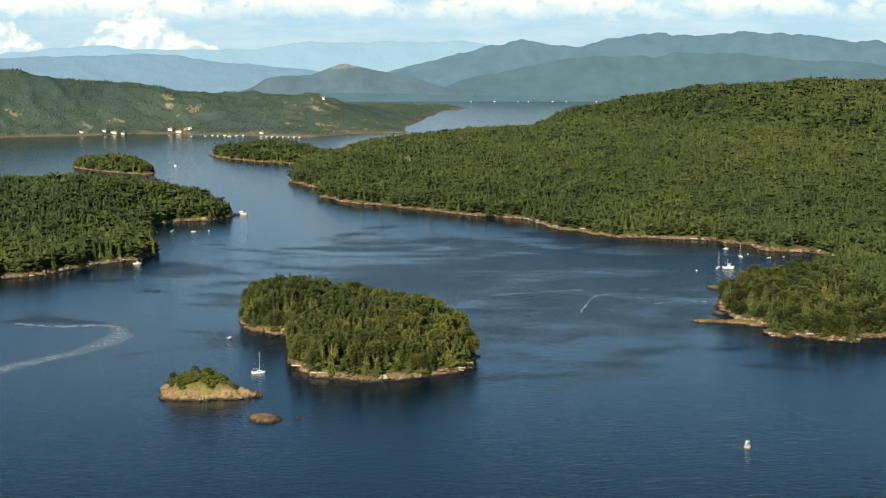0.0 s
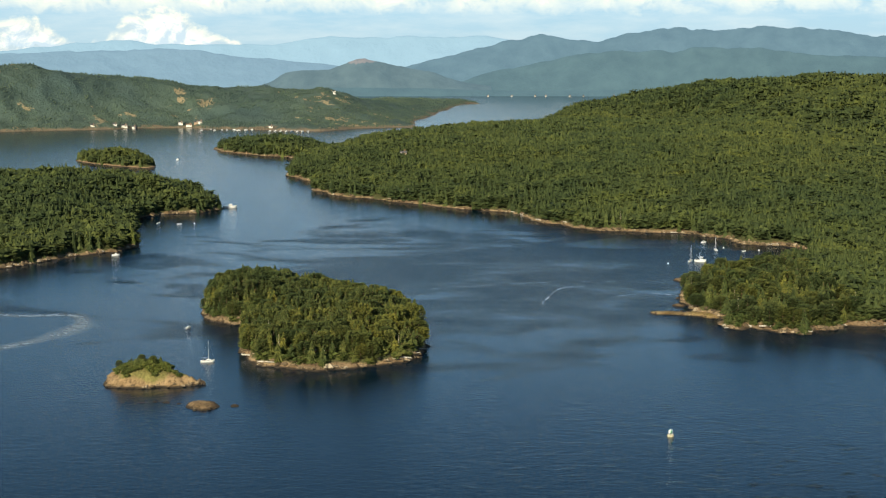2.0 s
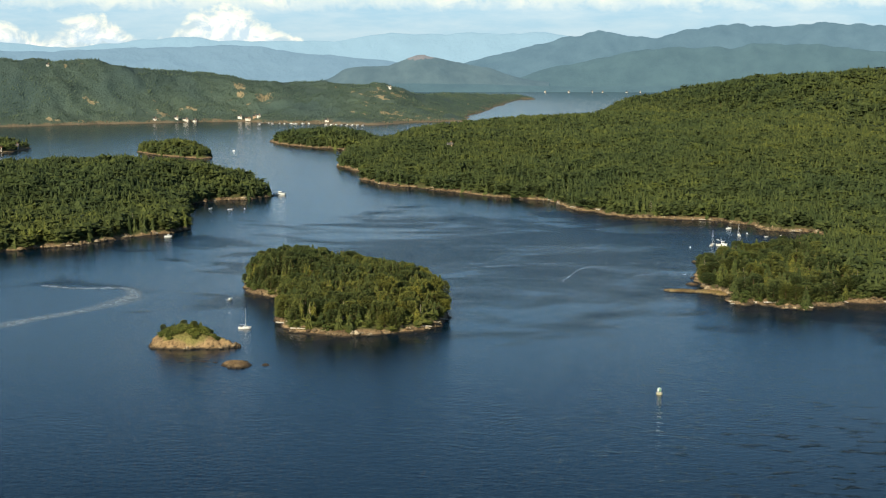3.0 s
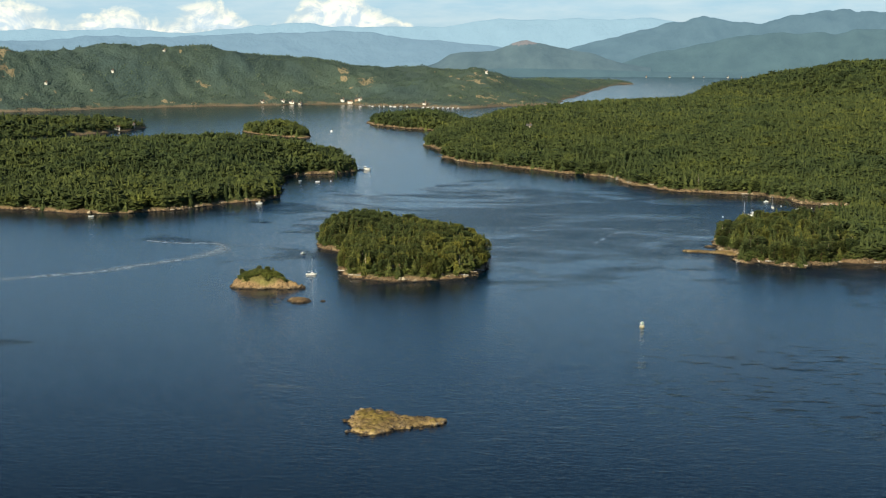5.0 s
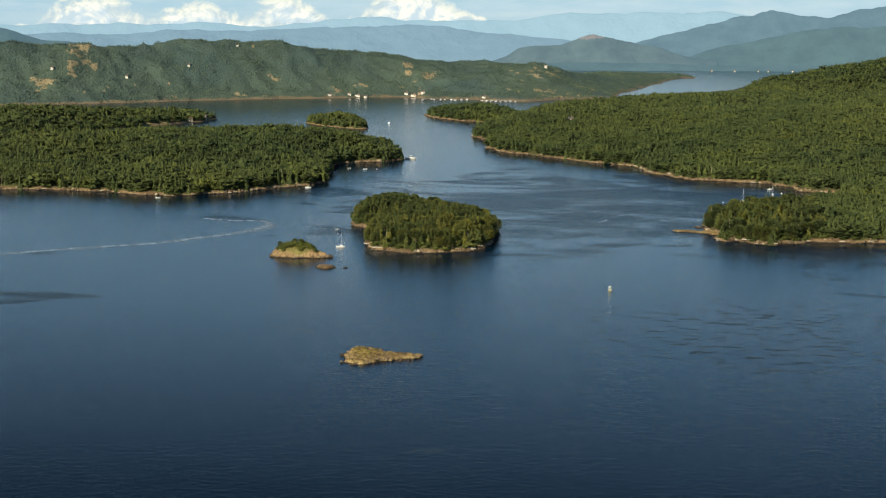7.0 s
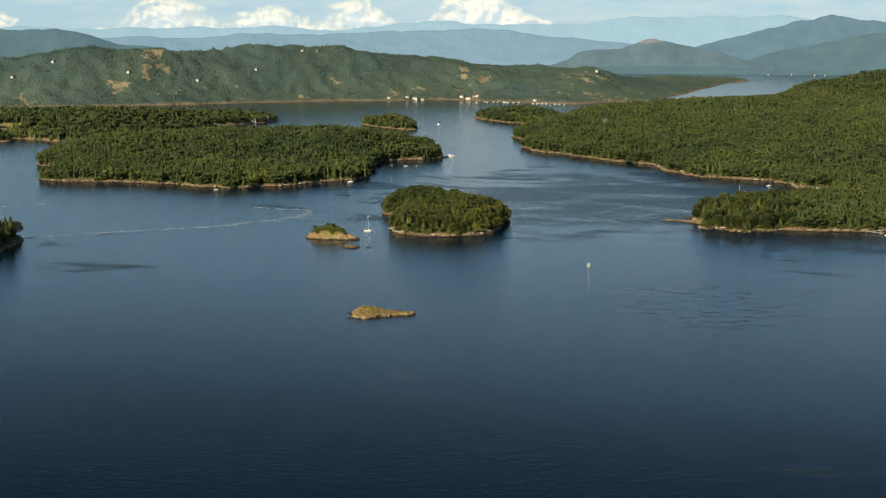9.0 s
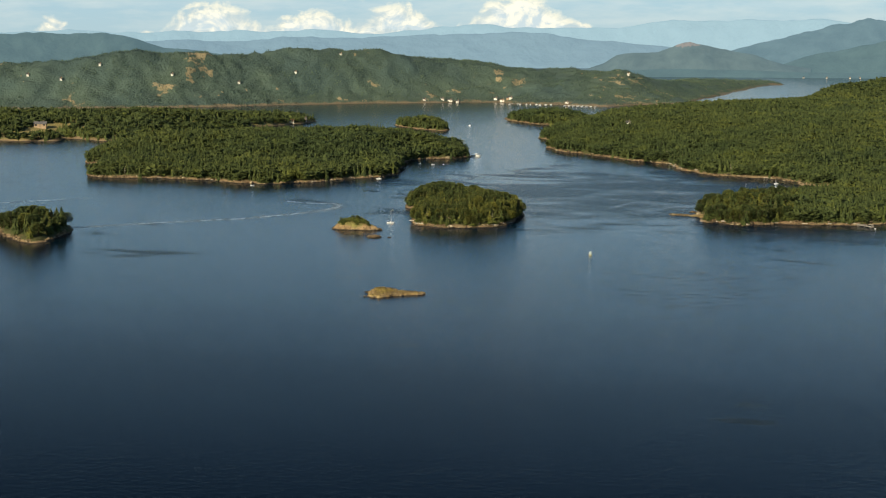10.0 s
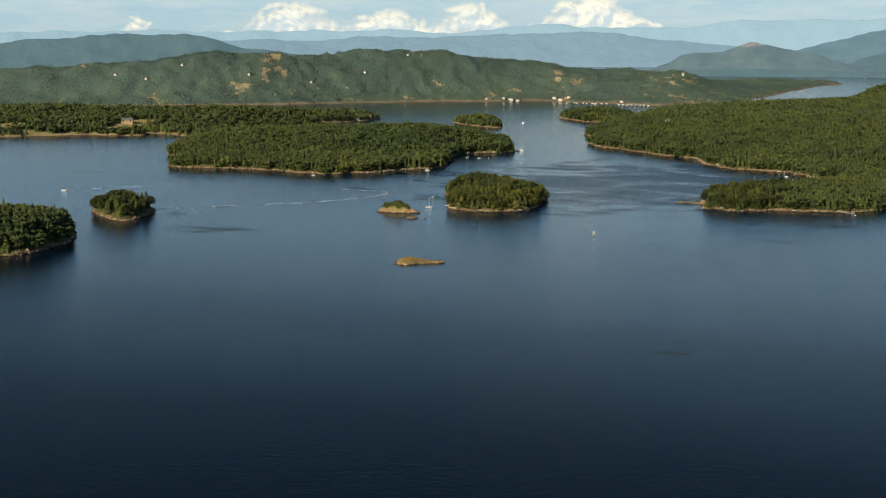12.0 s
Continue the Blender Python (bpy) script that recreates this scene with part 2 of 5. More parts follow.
class Land:
    """A piece of land: its outline, bank and hills."""

    def __init__(self, outline, bank, width, hills=(), ragged=1.5, ragsize=9.0, rough=0.5, inland=40.0, ridge=(), spread=80.0):
        self.poly = rounded(outline)
        self.bank, self.width, self.hills = bank, width, hills
        self.ragged, self.ragsize, self.rough, self.inland = ragged, ragsize, rough, inland
        self.ridge, self.spread = ridge, spread

    def reach(self, x, y):
        return inside_distance(self.poly, x, y) + self.ragged * fractal(x, y, self.ragsize) * 1.6

    def height(self, x, y, s=None):
        s = self.reach(x, y) if s is None else s
        up = np.maximum(s, 0)
        z = np.where(s < 0, np.maximum(s * 0.45, -3), self.bank * (1 - np.exp(-up / self.width)))
        z = z + self.rough * fractal(x + 40, y, self.ragsize * 0.45) * np.clip(up / self.width, 0, 1)
        ease = np.clip(up / self.inland, 0, 1)
        ease = ease * ease * (3 - 2 * ease)
        for hx, hy, hz, hr in self.hills:
            z = z + ease * hz * np.exp(-((x - hx) ** 2 + (y - hy) ** 2) / (2 * hr * hr))
        if self.ridge:
            z = z + ease * self.crest(x, y)
        return z

    def crest(self, x, y):
        """Height given by the long ridge: the height of its nearest stretch, falling off to both sides."""
        runs = []
        for (ax, ay, ah), (bx, by, bh) in zip(self.ridge, self.ridge[1:]):
            dx, dy = bx - ax, by - ay
            t = np.clip(((x - ax) * dx + (y - ay) * dy) / (dx * dx + dy * dy), 0, 1)
            runs.append(((x - ax - t * dx) ** 2 + (y - ay - t * dy) ** 2, ah + (bh - ah) * t))
        best = np.minimum.reduce([d for d, _ in runs])
        share = [np.exp(-(np.sqrt(d) - np.sqrt(best)) / (0.22 * self.spread)) for d, _ in runs]
        tall = sum(w * h for w, (_, h) in zip(share, runs)) / sum(share)
        spur = 1 + 0.45 * fractal(x + 900, y, self.spread * 1.1, 3)
        return tall * np.exp(-best / (2 * (self.spread * spur) ** 2)) * (1 + 0.16 * fractal(x, y + 500, self.spread * 0.9, 4))

    def mesh(self, name, xs, ys, material):
        x, y = np.meshgrid(xs, ys)
        z = self.height(x, y)
        n = len(xs)
        keep = z > -1.4
        quad = keep[:-1, :-1] | keep[1:, :-1] | keep[:-1, 1:] | keep[1:, 1:]
        j, i = np.nonzero(quad)
        a = j * n + i
        faces = np.stack([a, a + 1, a + n + 1, a + n], 1)
        used, inv = np.unique(faces, return_inverse=True)
        verts = np.stack([x.ravel(), y.ravel(), z.ravel()], 1)[used]
        return mesh_object(name, verts, inv.reshape(-1, 4), material, True)

    def spots(self, gap, margin, box, seed, keep=None):
        """Places for plants: a jittered grid inside the outline."""
        rng = np.random.default_rng(seed)
        gx, gy = np.meshgrid(np.arange(box[0], box[2], gap), np.arange(box[1], box[3], gap))
        gx = gx + rng.uniform(-0.45, 0.45, gx.shape) * gap
        gy = gy + rng.uniform(-0.45, 0.45, gy.shape) * gap
        s = self.reach(gx, gy)
        ok = s > margin * (1 + 2.6 * fractal(gx + 11, gy, 17.0, 2)) + rng.uniform(0, 1, gx.shape) * gap * 0.3
        if keep is not None:
            ok &= keep(gx, gy)
        x, y = gx[ok], gy[ok]
        return np.stack([x, y, self.height(x, y, s[ok])], 1)


def mesh_object(name, verts, faces, material, smooth=False, parent=None):
    """One mesh object from arrays; faces all have the same number of corners."""
    faces = np.asarray(faces)
    me = bpy.data.meshes.new(name)
    k = faces.shape[1]
    me.vertices.add(len(verts))
    me.vertices.foreach_set("co", np.asarray(verts, np.float32).ravel())
    me.loops.add(faces.size)
    me.loops.foreach_set("vertex_index", faces.astype(np.int32).ravel())
    me.polygons.add(len(faces))
    me.polygons.foreach_set("loop_start", np.arange(0, faces.size, k, dtype=np.int32))
    me.polygons.foreach_set("loop_total", np.full(len(faces), k, np.int32))
    me.update(calc_edges=True)
    me.polygons.foreach_set("use_smooth", np.full(len(faces), smooth))
    me.materials.append(material)
    ob = new(name, me)
    if parent is not None:
        ob.parent = parent
    return ob


def part(name, bm, material, parent=None, label="", smooth=False):
    """A bmesh as one mesh object under a thing or part."""
    me = bpy.data.meshes.new(name)
    bm.to_mesh(me)
    bm.free()
    me.materials.append(material)
    if smooth:
        me.polygons.foreach_set("use_smooth", [True] * len(me.polygons))
    ob = new(name, me)
    if parent is not None:
        ob.parent = parent
    return tagged(ob, label) if label else ob


# ---- trees ----
OCTA_V = np.array([(1, 0, 0), (0, 1, 0), (-1, 0, 0), (0, -1, 0), (0, 0, 1), (0, 0, -1)], float)
OCTA_F = np.array([(0, 1, 4), (1, 2, 4), (2, 3, 4), (3, 0, 4), (1, 0, 5), (2, 1, 5), (3, 2, 5), (0, 3, 5)])
TUFT_V = np.array([(1, 0, -0.25), (0, 1, -0.3), (-0.8, 0, -0.2), (0, -1, -0.3), (0, 0, 0.8)])
TUFT_F = OCTA_F[:4]


def tier_shape(seed, tiers, points, wide=0.25):
    """A conifer's crown one metre tall: tiers of ragged drooping boughs, each tier a jagged skirt."""
    rng = np.random.default_rng(seed)
    vs, fs, base = [], [], 0
    foot = rng.uniform(0.10, 0.2)
    for k in range(tiers):
        u = k / tiers
        h = foot + (0.93 - foot) * u ** 0.95
        r = wide * (1 - u) ** 0.72 * rng.uniform(0.8, 1.15) + 0.018
        rise = (1.0 - foot) / tiers * rng.uniform(1.5, 2.1)
        lean = rng.normal(0, 0.012, 2)
        a = np.arange(points) / points * 6.28319 + rng.uniform(0, 6.28) + rng.normal(0, 0.16, points)
        rr = r * np.where(np.arange(points) % 2, 0.58, 1.1) * rng.uniform(0.7, 1.25, points)
        rim = np.stack([rr * np.cos(a) + lean[0], rr * np.sin(a) + lean[1], h - rr * rng.uniform(0.35, 0.9, points)], 1)
        tip = np.array([[lean[0] * 0.3, lean[1] * 0.3, min(1.03, h + rise)]])
        vs.append(np.concatenate([rim, tip]))
        j = np.arange(points)
        fs.append(np.stack([j, (j + 1) % points, np.full(points, points)], 1) + base)
        base += points + 1
    return np.concatenate(vs), np.concatenate(fs)


def crown_shape(seed, tufts, kind):
    """Vertices and triangles of a crown one metre tall: ragged tufts on tiers of boughs."""
    rng = np.random.default_rng(seed)
    vs, fs = [], []
    for k in range(tufts):
        u = (k + rng.uniform(0.1, 0.9)) / tufts
        if kind == "fir":
            h = 0.16 + 0.84 * u ** 0.9
            reach = 0.32 * (1 - (h - 0.14)) ** 0.8 * rng.uniform(0.4, 1.12) + 0.015
            size = (0.07 + 0.11 * (1 - u)) * (60 / tufts) ** 0.42
        elif kind == "pine":
            h = 0.25 + 0.72 * u ** 0.8
            reach = 0.40 * math.sqrt(max(0.03, 1 - ((h - 0.52) / 0.5) ** 2)) * rng.uniform(0.5, 1.15)
            size = (0.12 + 0.05 * rng.random()) * (60 / tufts) ** 0.46
        else:
            h = 0.22 + 0.72 * u
            reach = 0.42 * math.sqrt(max(0.04, 1 - ((h - 0.56) / 0.45) ** 2)) * rng.uniform(0.5, 1.1)
            size = (0.13 + 0.06 * rng.random()) * (60 / tufts) ** 0.46
        a = k * 2.39996 + rng.uniform(-0.5, 0.5)
        v = TUFT_V * rng.uniform(0.65, 1.35, (5, 1)) * np.array([size * 1.5, size * 1.1, size * (0.6 if kind == "round" else 0.36)])
        v = v + rng.normal(0, size * 0.17, (5, 3))
        droop = -0.30 if kind == "fir" else 0.12
        v[:, 2] += v[:, 0] * droop
        ca, sa = math.cos(a), math.sin(a)
        v = np.stack([v[:, 0] * ca - v[:, 1] * sa, v[:, 0] * sa + v[:, 1] * ca, v[:, 2]], 1)
        v += (reach * ca, reach * sa, h)
        fs.append(TUFT_F + 5 * k)
        vs.append(v)
    return np.concatenate(vs), np.concatenate(fs)


def trunk_shape(bm, lean=0.03, limbs=5, seed=0):
    """A tapered trunk with a few limbs, one metre tall."""
    rng = random.Random(seed)

    def stick(p, q, r0, r1, sides=6):
        p, q = Vector(p), Vector(q)
        turn = (q - p).to_track_quat("Z", "Y").to_matrix()
        rings = [[bm.verts.new(c + turn @ Vector((math.cos(6.2832 * k / sides) * r, math.sin(6.2832 * k / sides) * r, 0)))
                  for k in range(sides)] for c, r in ((p, r0), (q, r1))]
        for k in range(sides):
            bm.faces.new((rings[0][k], rings[0][(k + 1) % sides], rings[1][(k + 1) % sides], rings[1][k]))
        bm.faces.new(rings[1])
    mid = (lean, lean * 0.4, 0.5)
    stick((0, 0, -0.05), mid, 0.032, 0.021)
    stick(mid, (lean * 1.2, 0, 0.93), 0.021, 0.005)
    for k in range(limbs):
        a, h = k * 2.4 + rng.random(), 0.28 + 0.1 * k
        stick((lean * h, 0, h), (math.cos(a) * 0.24, math.sin(a) * 0.24, h + 0.05), 0.009, 0.003, 4)
    return bm


def forest(name, spots, tall, tufts, material, seed, kinds=("fir", "pine", "fir", "round", "fir", "pine", "round", "fir", "pine", "fir"), wide=1.0):
    """Many trees joined in one mesh."""
    rng = np.random.default_rng(seed)
    shapes = [tier_shape(seed * 31 + k, max(2, tufts // 4), 8 if tufts > 14 else 6, 0.275) if kinds[k % len(kinds)] == "fir" else crown_shape(seed * 31 + k, tufts, kinds[k % len(kinds)]) for k in range(8)]
    pick = rng.integers(0, 8, len(spots))
    vs, fs, base = [], [], 0
    for k, (v, f) in enumerate(shapes):
        at = spots[pick == k]
        if not len(at):
            continue
        fir = kinds[k % len(kinds)] == "fir"
        h = tall * rng.uniform(0.7, 1.1, len(at)) * (1.12 if fir else 0.88)
        h = np.where(rng.random(len(at)) < 0.06, h * 1.22, h)
        w = tall * rng.uniform(0.75, 1.1, len(at)) * wide * (1.0 if fir else 0.85)
        a = rng.uniform(0, 6.283, len(at))
        ca, sa = np.cos(a)[:, None], np.sin(a)[:, None]
        x = (v[:, 0] * ca - v[:, 1] * sa) * w[:, None] + at[:, :1]
        y = (v[:, 0] * sa + v[:, 1] * ca) * w[:, None] + at[:, 1:2]
        z = (v[:, 2] - 0.12) * h[:, None] + at[:, 2:3]
        vs.append(np.stack([x, y, z], 2).reshape(-1, 3))
        fs.append((f[None] + (base + np.arange(len(at)) * len(v))[:, None, None]).reshape(-1, 3))
        base += len(at) * len(v)
    ob = mesh_object(name, np.concatenate(vs), np.concatenate(fs), material)
    return tagged(ob, kind="stuff")


def rounded_woods(name, spots, tall, material, seed):
    """Far woods: one small rounded crown for each tree, all in one mesh."""
    rng = np.random.default_rng(seed)
    n = len(spots)
    v = OCTA_V[None] * rng.uniform(0.8, 1.2, (n, 6, 1)) * np.array([0.46, 0.46, 0.55]) + rng.normal(0, 0.05, (n, 6, 3))
    v[:, 4, 2] += rng.uniform(0.0, 0.5, n)
    v = v * (tall * rng.uniform(0.7, 1.25, n))[:, None, None] + spots[:, None, :] + np.array([0, 0, 0.3 * tall])
    f = OCTA_F[None] + (np.arange(n) * 6)[:, None, None]
    return mesh_object(name, v.reshape(-1, 3), f.reshape(-1, 3), material, True)


SPECIES = {"cedar_tree": "deep green cedar with drooping tiers of boughs", "spruce_tree": "slender dark spruce with a pointed crown",
           "fir_tree": "dark green fir with a ragged pointed crown", "pine_tree": "olive green shore pine with an uneven crown",
           "madrona_tree": "light green broadleaf madrona with a rounded crown"}


def tree_models():
    """Eight single trees, each an Empty with a trunk and a crown."""
    out = []
    for k, kind in enumerate(("fir", "fir", "pine", "pine", "fir", "round", "fir", "fir")):
        name = {"fir": ("fir_tree", "cedar_tree", "", "", "spruce_tree", "", "cedar_tree", "fir_tree")[k], "pine": "pine_tree", "round": "madrona_tree"}[kind]
        root = tagged(new(name), SPECIES[name], "tree", "trees on the small islands")
        part("trunk", trunk_shape(bmesh.new(), 0.02 + 0.01 * (k % 3), 5, k), M_BARK, root)
        v, f = tier_shape(100 + k, 13, 16, 0.27) if kind == "fir" else crown_shape(100 + k, 380, kind)
        mesh_object("crown", v, f, M_LEAF, False, root)
        out.append(root)
    return out


def plant(models, spots, tall, seed, wide=1.0, used=None, group=""):
    """Sets single trees on the places given."""
    rng = random.Random(seed)
    for x, y, z in spots:
        m = models[rng.randrange(len(models))]
        h = tall * rng.uniform(0.7, 1.15) * (1.25 if rng.random() < 0.12 else 1)
        w = tall * rng.uniform(0.75, 1.05) * wide
        spot = Matrix.LocRotScale((x, y, z - 0.05 * h), Euler((rng.uniform(-.05, .05), rng.uniform(-.05, .05), rng.uniform(0, 6.28))), None)
        if m.name in used:
            m = copy_thing(m, spot)
        else:
            used.add(m.name)
            m.matrix_basis = spot
        m.scale = (w, w, h)
        if group:
            tagged(m, SPECIES[m.name.split(".")[0]], "tree", group)


def steps(*runs):
    """Grid lines: runs of (from, to, gap)."""
    return np.concatenate([np.arange(a, b, g) for a, b, g in runs])


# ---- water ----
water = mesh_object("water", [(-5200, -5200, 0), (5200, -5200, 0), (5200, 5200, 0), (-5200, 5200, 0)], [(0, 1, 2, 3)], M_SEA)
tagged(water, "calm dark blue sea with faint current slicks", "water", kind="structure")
bed = mesh_object("seabed", [(-5200, -5200, -4), (5200, -5200, -4), (5200, 5200, -4), (-5200, 5200, -4)], [(0, 1, 2, 3)], M_FARGROUND)
tagged(bed, "dark sea floor under the water", "seabed", kind="structure")

# ---- lands ----
ISLAND = Land([(-42.2, 29.7), (-40.2, 18.3), (-36.5, 11.6), (-31.8, 8.1), (-27.7, 6.1), (-24.2, -12.2), (-23.4, -22.8), (-19.2, -30.7),
               (-12.6, -35.3), (-5.9, -36.4), (0.7, -34.3), (6.2, -31.6), (10.6, -28.0), (12.6, -20.4), (12.7, -3.9), (10.8, 10.8), (6.1, 22.3),
               (-5.0, 31.7), (-15.4, 43.5), (-26.9, 51.4), (-36.2, 55.0), (-42.0, 46.2)], 1.7, 1.1,
              [(-28, 34, 2.4, 14), (-5, -2, 3.3, 17)], 1.2, 6, 0.9, 10)
ISLET = Land([(-44.4, -49.8), (-39.8, -51.6), (-32.4, -51.4), (-28.4, -49.7), (-26.1, -48.2), (-30.3, -43.8), (-34.1, -40.3), (-41.1, -38.1), (-44.8, -42.3)],
             1.3, 1.2, [(-39, -45, 1.3, 4), (-34, -46, 0.6, 4)], 0.7, 2.6, 0.8, 3.0)
REEF_A = Land([(-26.2, -64.3), (-24.0, -66.9), (-21.5, -66.6), (-20.1, -64.1), (-22.7, -61.2), (-25.2, -61.5)], 0.6, 0.8, (), 0.3, 2.2, 0.35, 2)
REEF_B = Land([(-18.2, -63.8), (-17.4, -64.7), (-16.7, -63.9), (-17.6, -62.8)], 0.28, 0.4, (), 0.15, 1.4, 0.12, 1.5)
AWASH = [Land([(x - w, y), (x - 0.3 * w, y - 0.5), (x + w, y - 0.2), (x + 0.4 * w, y + 0.6)], 0.22, 0.4, (), 0.12, 1.2, 0.1, 1.2)
         for x, y, w in ((-34.3, -62.1, 0.7), (-32.0, -61.5, 0.5), (-30.0, -61.8, 0.8), (-27.6, -62.6, 0.5))]
REEF_C = Land([(12.3, -165.3), (14.1, -167.0), (16.9, -167.0), (19.0, -165.6), (20.1, -164.2), (23.1, -162.5), (25.6, -160.2), (26.9, -158.2), (25.1, -157.6),
               (22.2, -157.6), (19.1, -156.6), (16.8, -154.9), (13.7, -154.1), (11.5, -155.6), (11.3, -160.1)],
              0.5, 0.45, [(15, -160, 0.3, 3)], 1.25, 1.7, 0.5, 2.2)
SPIT = Land([(65.7, 26.3), (68.5, 23.8), (75.3, 22.2), (79.8, 18.7), (82.5, 25.5), (75.8, 26.6), (70.3, 27.5)], 0.45, 0.7, (), 0.35, 2.6, 0.25, 3)
REEF_D = Land([(77.6, 74.7), (78.7, 71.3), (81.0, 70.5), (82.1, 74.0), (79.7, 76.7)], 0.6, 0.6, (), 0.35, 2, 0.3, 2)
REEF_E = Land([(71.8, 35.6), (73.9, 33.6), (75.5, 35.4), (74.0, 37.8)], 0.4, 0.4, (), 0.25, 2, 0.2, 2)
ISLE_D = Land([(-148.6, -98.9), (-137.0, -108.0), (-128.3, -112.8), (-123.7, -111.1), (-124.4, -103.4), (-127.0, -91.1), (-133.3, -79.8), (-140.9, -73.5),
               (-148.6, -72.6), (-156.7, -76.0), (-158.2, -84.6), (-154.9, -92.7)], 1.7, 1.1, [(-140, -92, 2.0, 11)], 1.1, 6, 0.8, 8)
ISLE_E = Land([(-125.3, -144.7), (-117.5, -156.3), (-111.1, -170.4), (-111.2, -175.7), (-109.2, -188.9), (-110.8, -195.6), (-114.6, -199.4),
               (-122.8, -206.1), (-142.9, -199.2), (-173.7, -170.4), (-182.6, -150.8), (-176.8, -138.6), (-160.7, -134.2), (-141.3, -136.0)],
              1.9, 1.2, [(-138, -172, 5.5, 20)], 1.2, 6, 0.9, 9)
LEFT = Land([(-268.0, 146.2), (-247.5, 128.3), (-226.8, 86.1), (-211.3, 80.7), (-183.2, 85.1), (-160.0, 83.6), (-136.8, 77.6), (-120.7, 83.1),
             (-108.7, 95.8), (-100.5, 112.6), (-89.5, 124.4), (-86.5, 139.6), (-92.6, 160.0), (-104.5, 203.1), (-98.9, 221.6), (-89.5, 226.7), (-82.2, 230.3),
             (-82.6, 245.7), (-93.3, 278.7), (-112, 312), (-150, 332), (-200, 340), (-250, 335), (-290, 300), (-305, 250), (-292, 200)],
            1.9, 1.9, (), 2.6, 10, 1.2, 28, ((-270, 180, 6), (-235, 185, 9), (-200, 195, 11), (-170, 215, 11), (-140, 238, 10.5), (-112, 246, 8), (-95, 240, 4)), 42)
MAIN = Land([(-76.5, 409.5), (-65.9, 376.2), (-54.3, 348.8), (-49.8, 317.3), (-33.9, 292.9), (-19.0, 278.7), (-4.7, 264.0), (19.3, 241.9), (35.8, 233.5),
             (44.7, 203.0), (54.0, 196.4), (63.5, 178), (79, 174), (93, 172), (99.5, 171), (101, 163), (106, 156), (108.5, 145), (116, 142),
             (124, 140), (125.5, 116), (115, 97), (102.6, 86.2), (90.1, 75.5), (81.4, 64.2), (77.1, 49.4), (75.8, 32.4), (77.5, 24.3), (80.7, 17.9), (81.4, 8.0),
             (86.4, 7.0), (92.8, 2.0), (96.9, 1.3), (104.6, 7.0), (122, 11), (137, 14.5), (160, 36), (260, 120), (480, 500), (400, 820), (200, 960),
             (95.4, 889.8), (62.5, 840.3), (51.0, 702.7), (-4.0, 684.4), (-69.0, 557.9), (-79.6, 491.6)], 2.0, 1.9,
            [(97, 34, 3.0, 15), (150, 330, 9, 90), (220, 540, 14, 110)], 2.6, 10, 1.3, 45,
            ((-66, 430, 6), (-45, 475, 8), (-25, 520, 8), (0, 575, 7.5), (30, 640, 7.5), (60, 720, 9), (85, 810, 12), (115, 870, 19), (165, 880, 27), (235, 840, 33),
             (300, 760, 37), (400, 600, 40)), 80)
KNOLL = Land([(-151.7, 593.4), (-139.1, 566.4), (-119.2, 541.6), (-100.6, 522.9), (-83.4, 510.9), (-66.8, 518), (-72, 570), (-89.1, 605), (-112, 630), (-138, 634), (-150, 618)],
             1.9, 2.4, [(-108, 575, 4.5, 28)], 2.4, 12, 1.0, 20)
TIPISLE = Land([(-155.3, 451.1), (-158.1, 440.1), (-169.3, 443.7), (-187.0, 458.5), (-204, 476), (-214, 494), (-208, 510), (-188, 504), (-168, 482)],
               1.9, 2.2, [(-182, 475, 3.0, 18)], 1.8, 10, 1.0, 14)
FIELD = Land([(-560, 160), (-508.5, 196.9), (-466.4, 225.0), (-444.4, 232.2), (-415.8, 257.8), (-392.5, 267.5), (-368, 271), (-375.4, 293), (-352.8, 286.3),
              (-336.6, 281), (-316.1, 318.2), (-302.4, 395.3), (-295.8, 461.9), (-285.0, 508), (-312, 535), (-371.8, 550), (-449.3, 556), (-522, 525),
              (-580, 470), (-660, 400), (-680, 250)], 2.0, 3, [(-560, 330, 7, 60)], 3.6, 18, 1.2, 40,
             ((-480, 350, 7), (-420, 360, 9), (-370, 385, 10), (-330, 420, 7), (-305, 460, 3)), 50)
fold = np.random.default_rng(12)
FOLDS = [(fold.uniform(-760, -60), fold.uniform(640, 980), fold.uniform(-5, 8), fold.uniform(20, 42)) for _ in range(60)]
FARHILLS = Land([(-900, 500), (-777.9, 527.8), (-683.8, 566.2), (-581.2, 612.5), (-492.0, 668.0), (-412.0, 748), (-350.5, 795.6), (-297.3, 823.5), (-262.5, 845),
                 (-226, 852), (-210.9, 836), (-175.0, 828), (-135.7, 813), (-103, 806), (-85, 846), (-56, 866), (-34, 880), (-42, 965), (-30, 1080), (-20, 1250),
                 (-4, 1420), (14, 1450), (0, 1500), (-90, 1460), (-250, 1300), (-500, 1150), (-750, 950), (-950, 700)], 3.5, 7,
                FOLDS, 5, 17, 3.0, 90,
                ((-820, 590, 32), (-700, 620, 42), (-620, 660, 43), (-560, 710, 50), (-490, 775, 47), (-445, 830, 44), (-385, 880, 48), (-335, 925, 39), (-290, 950, 32),
                 (-245, 965, 29), (-190, 980, 30), (-130, 985, 27), (-85, 1010, 23), (-60, 1070, 17), (-50, 1200, 13), (-25, 1380, 8)), 62)

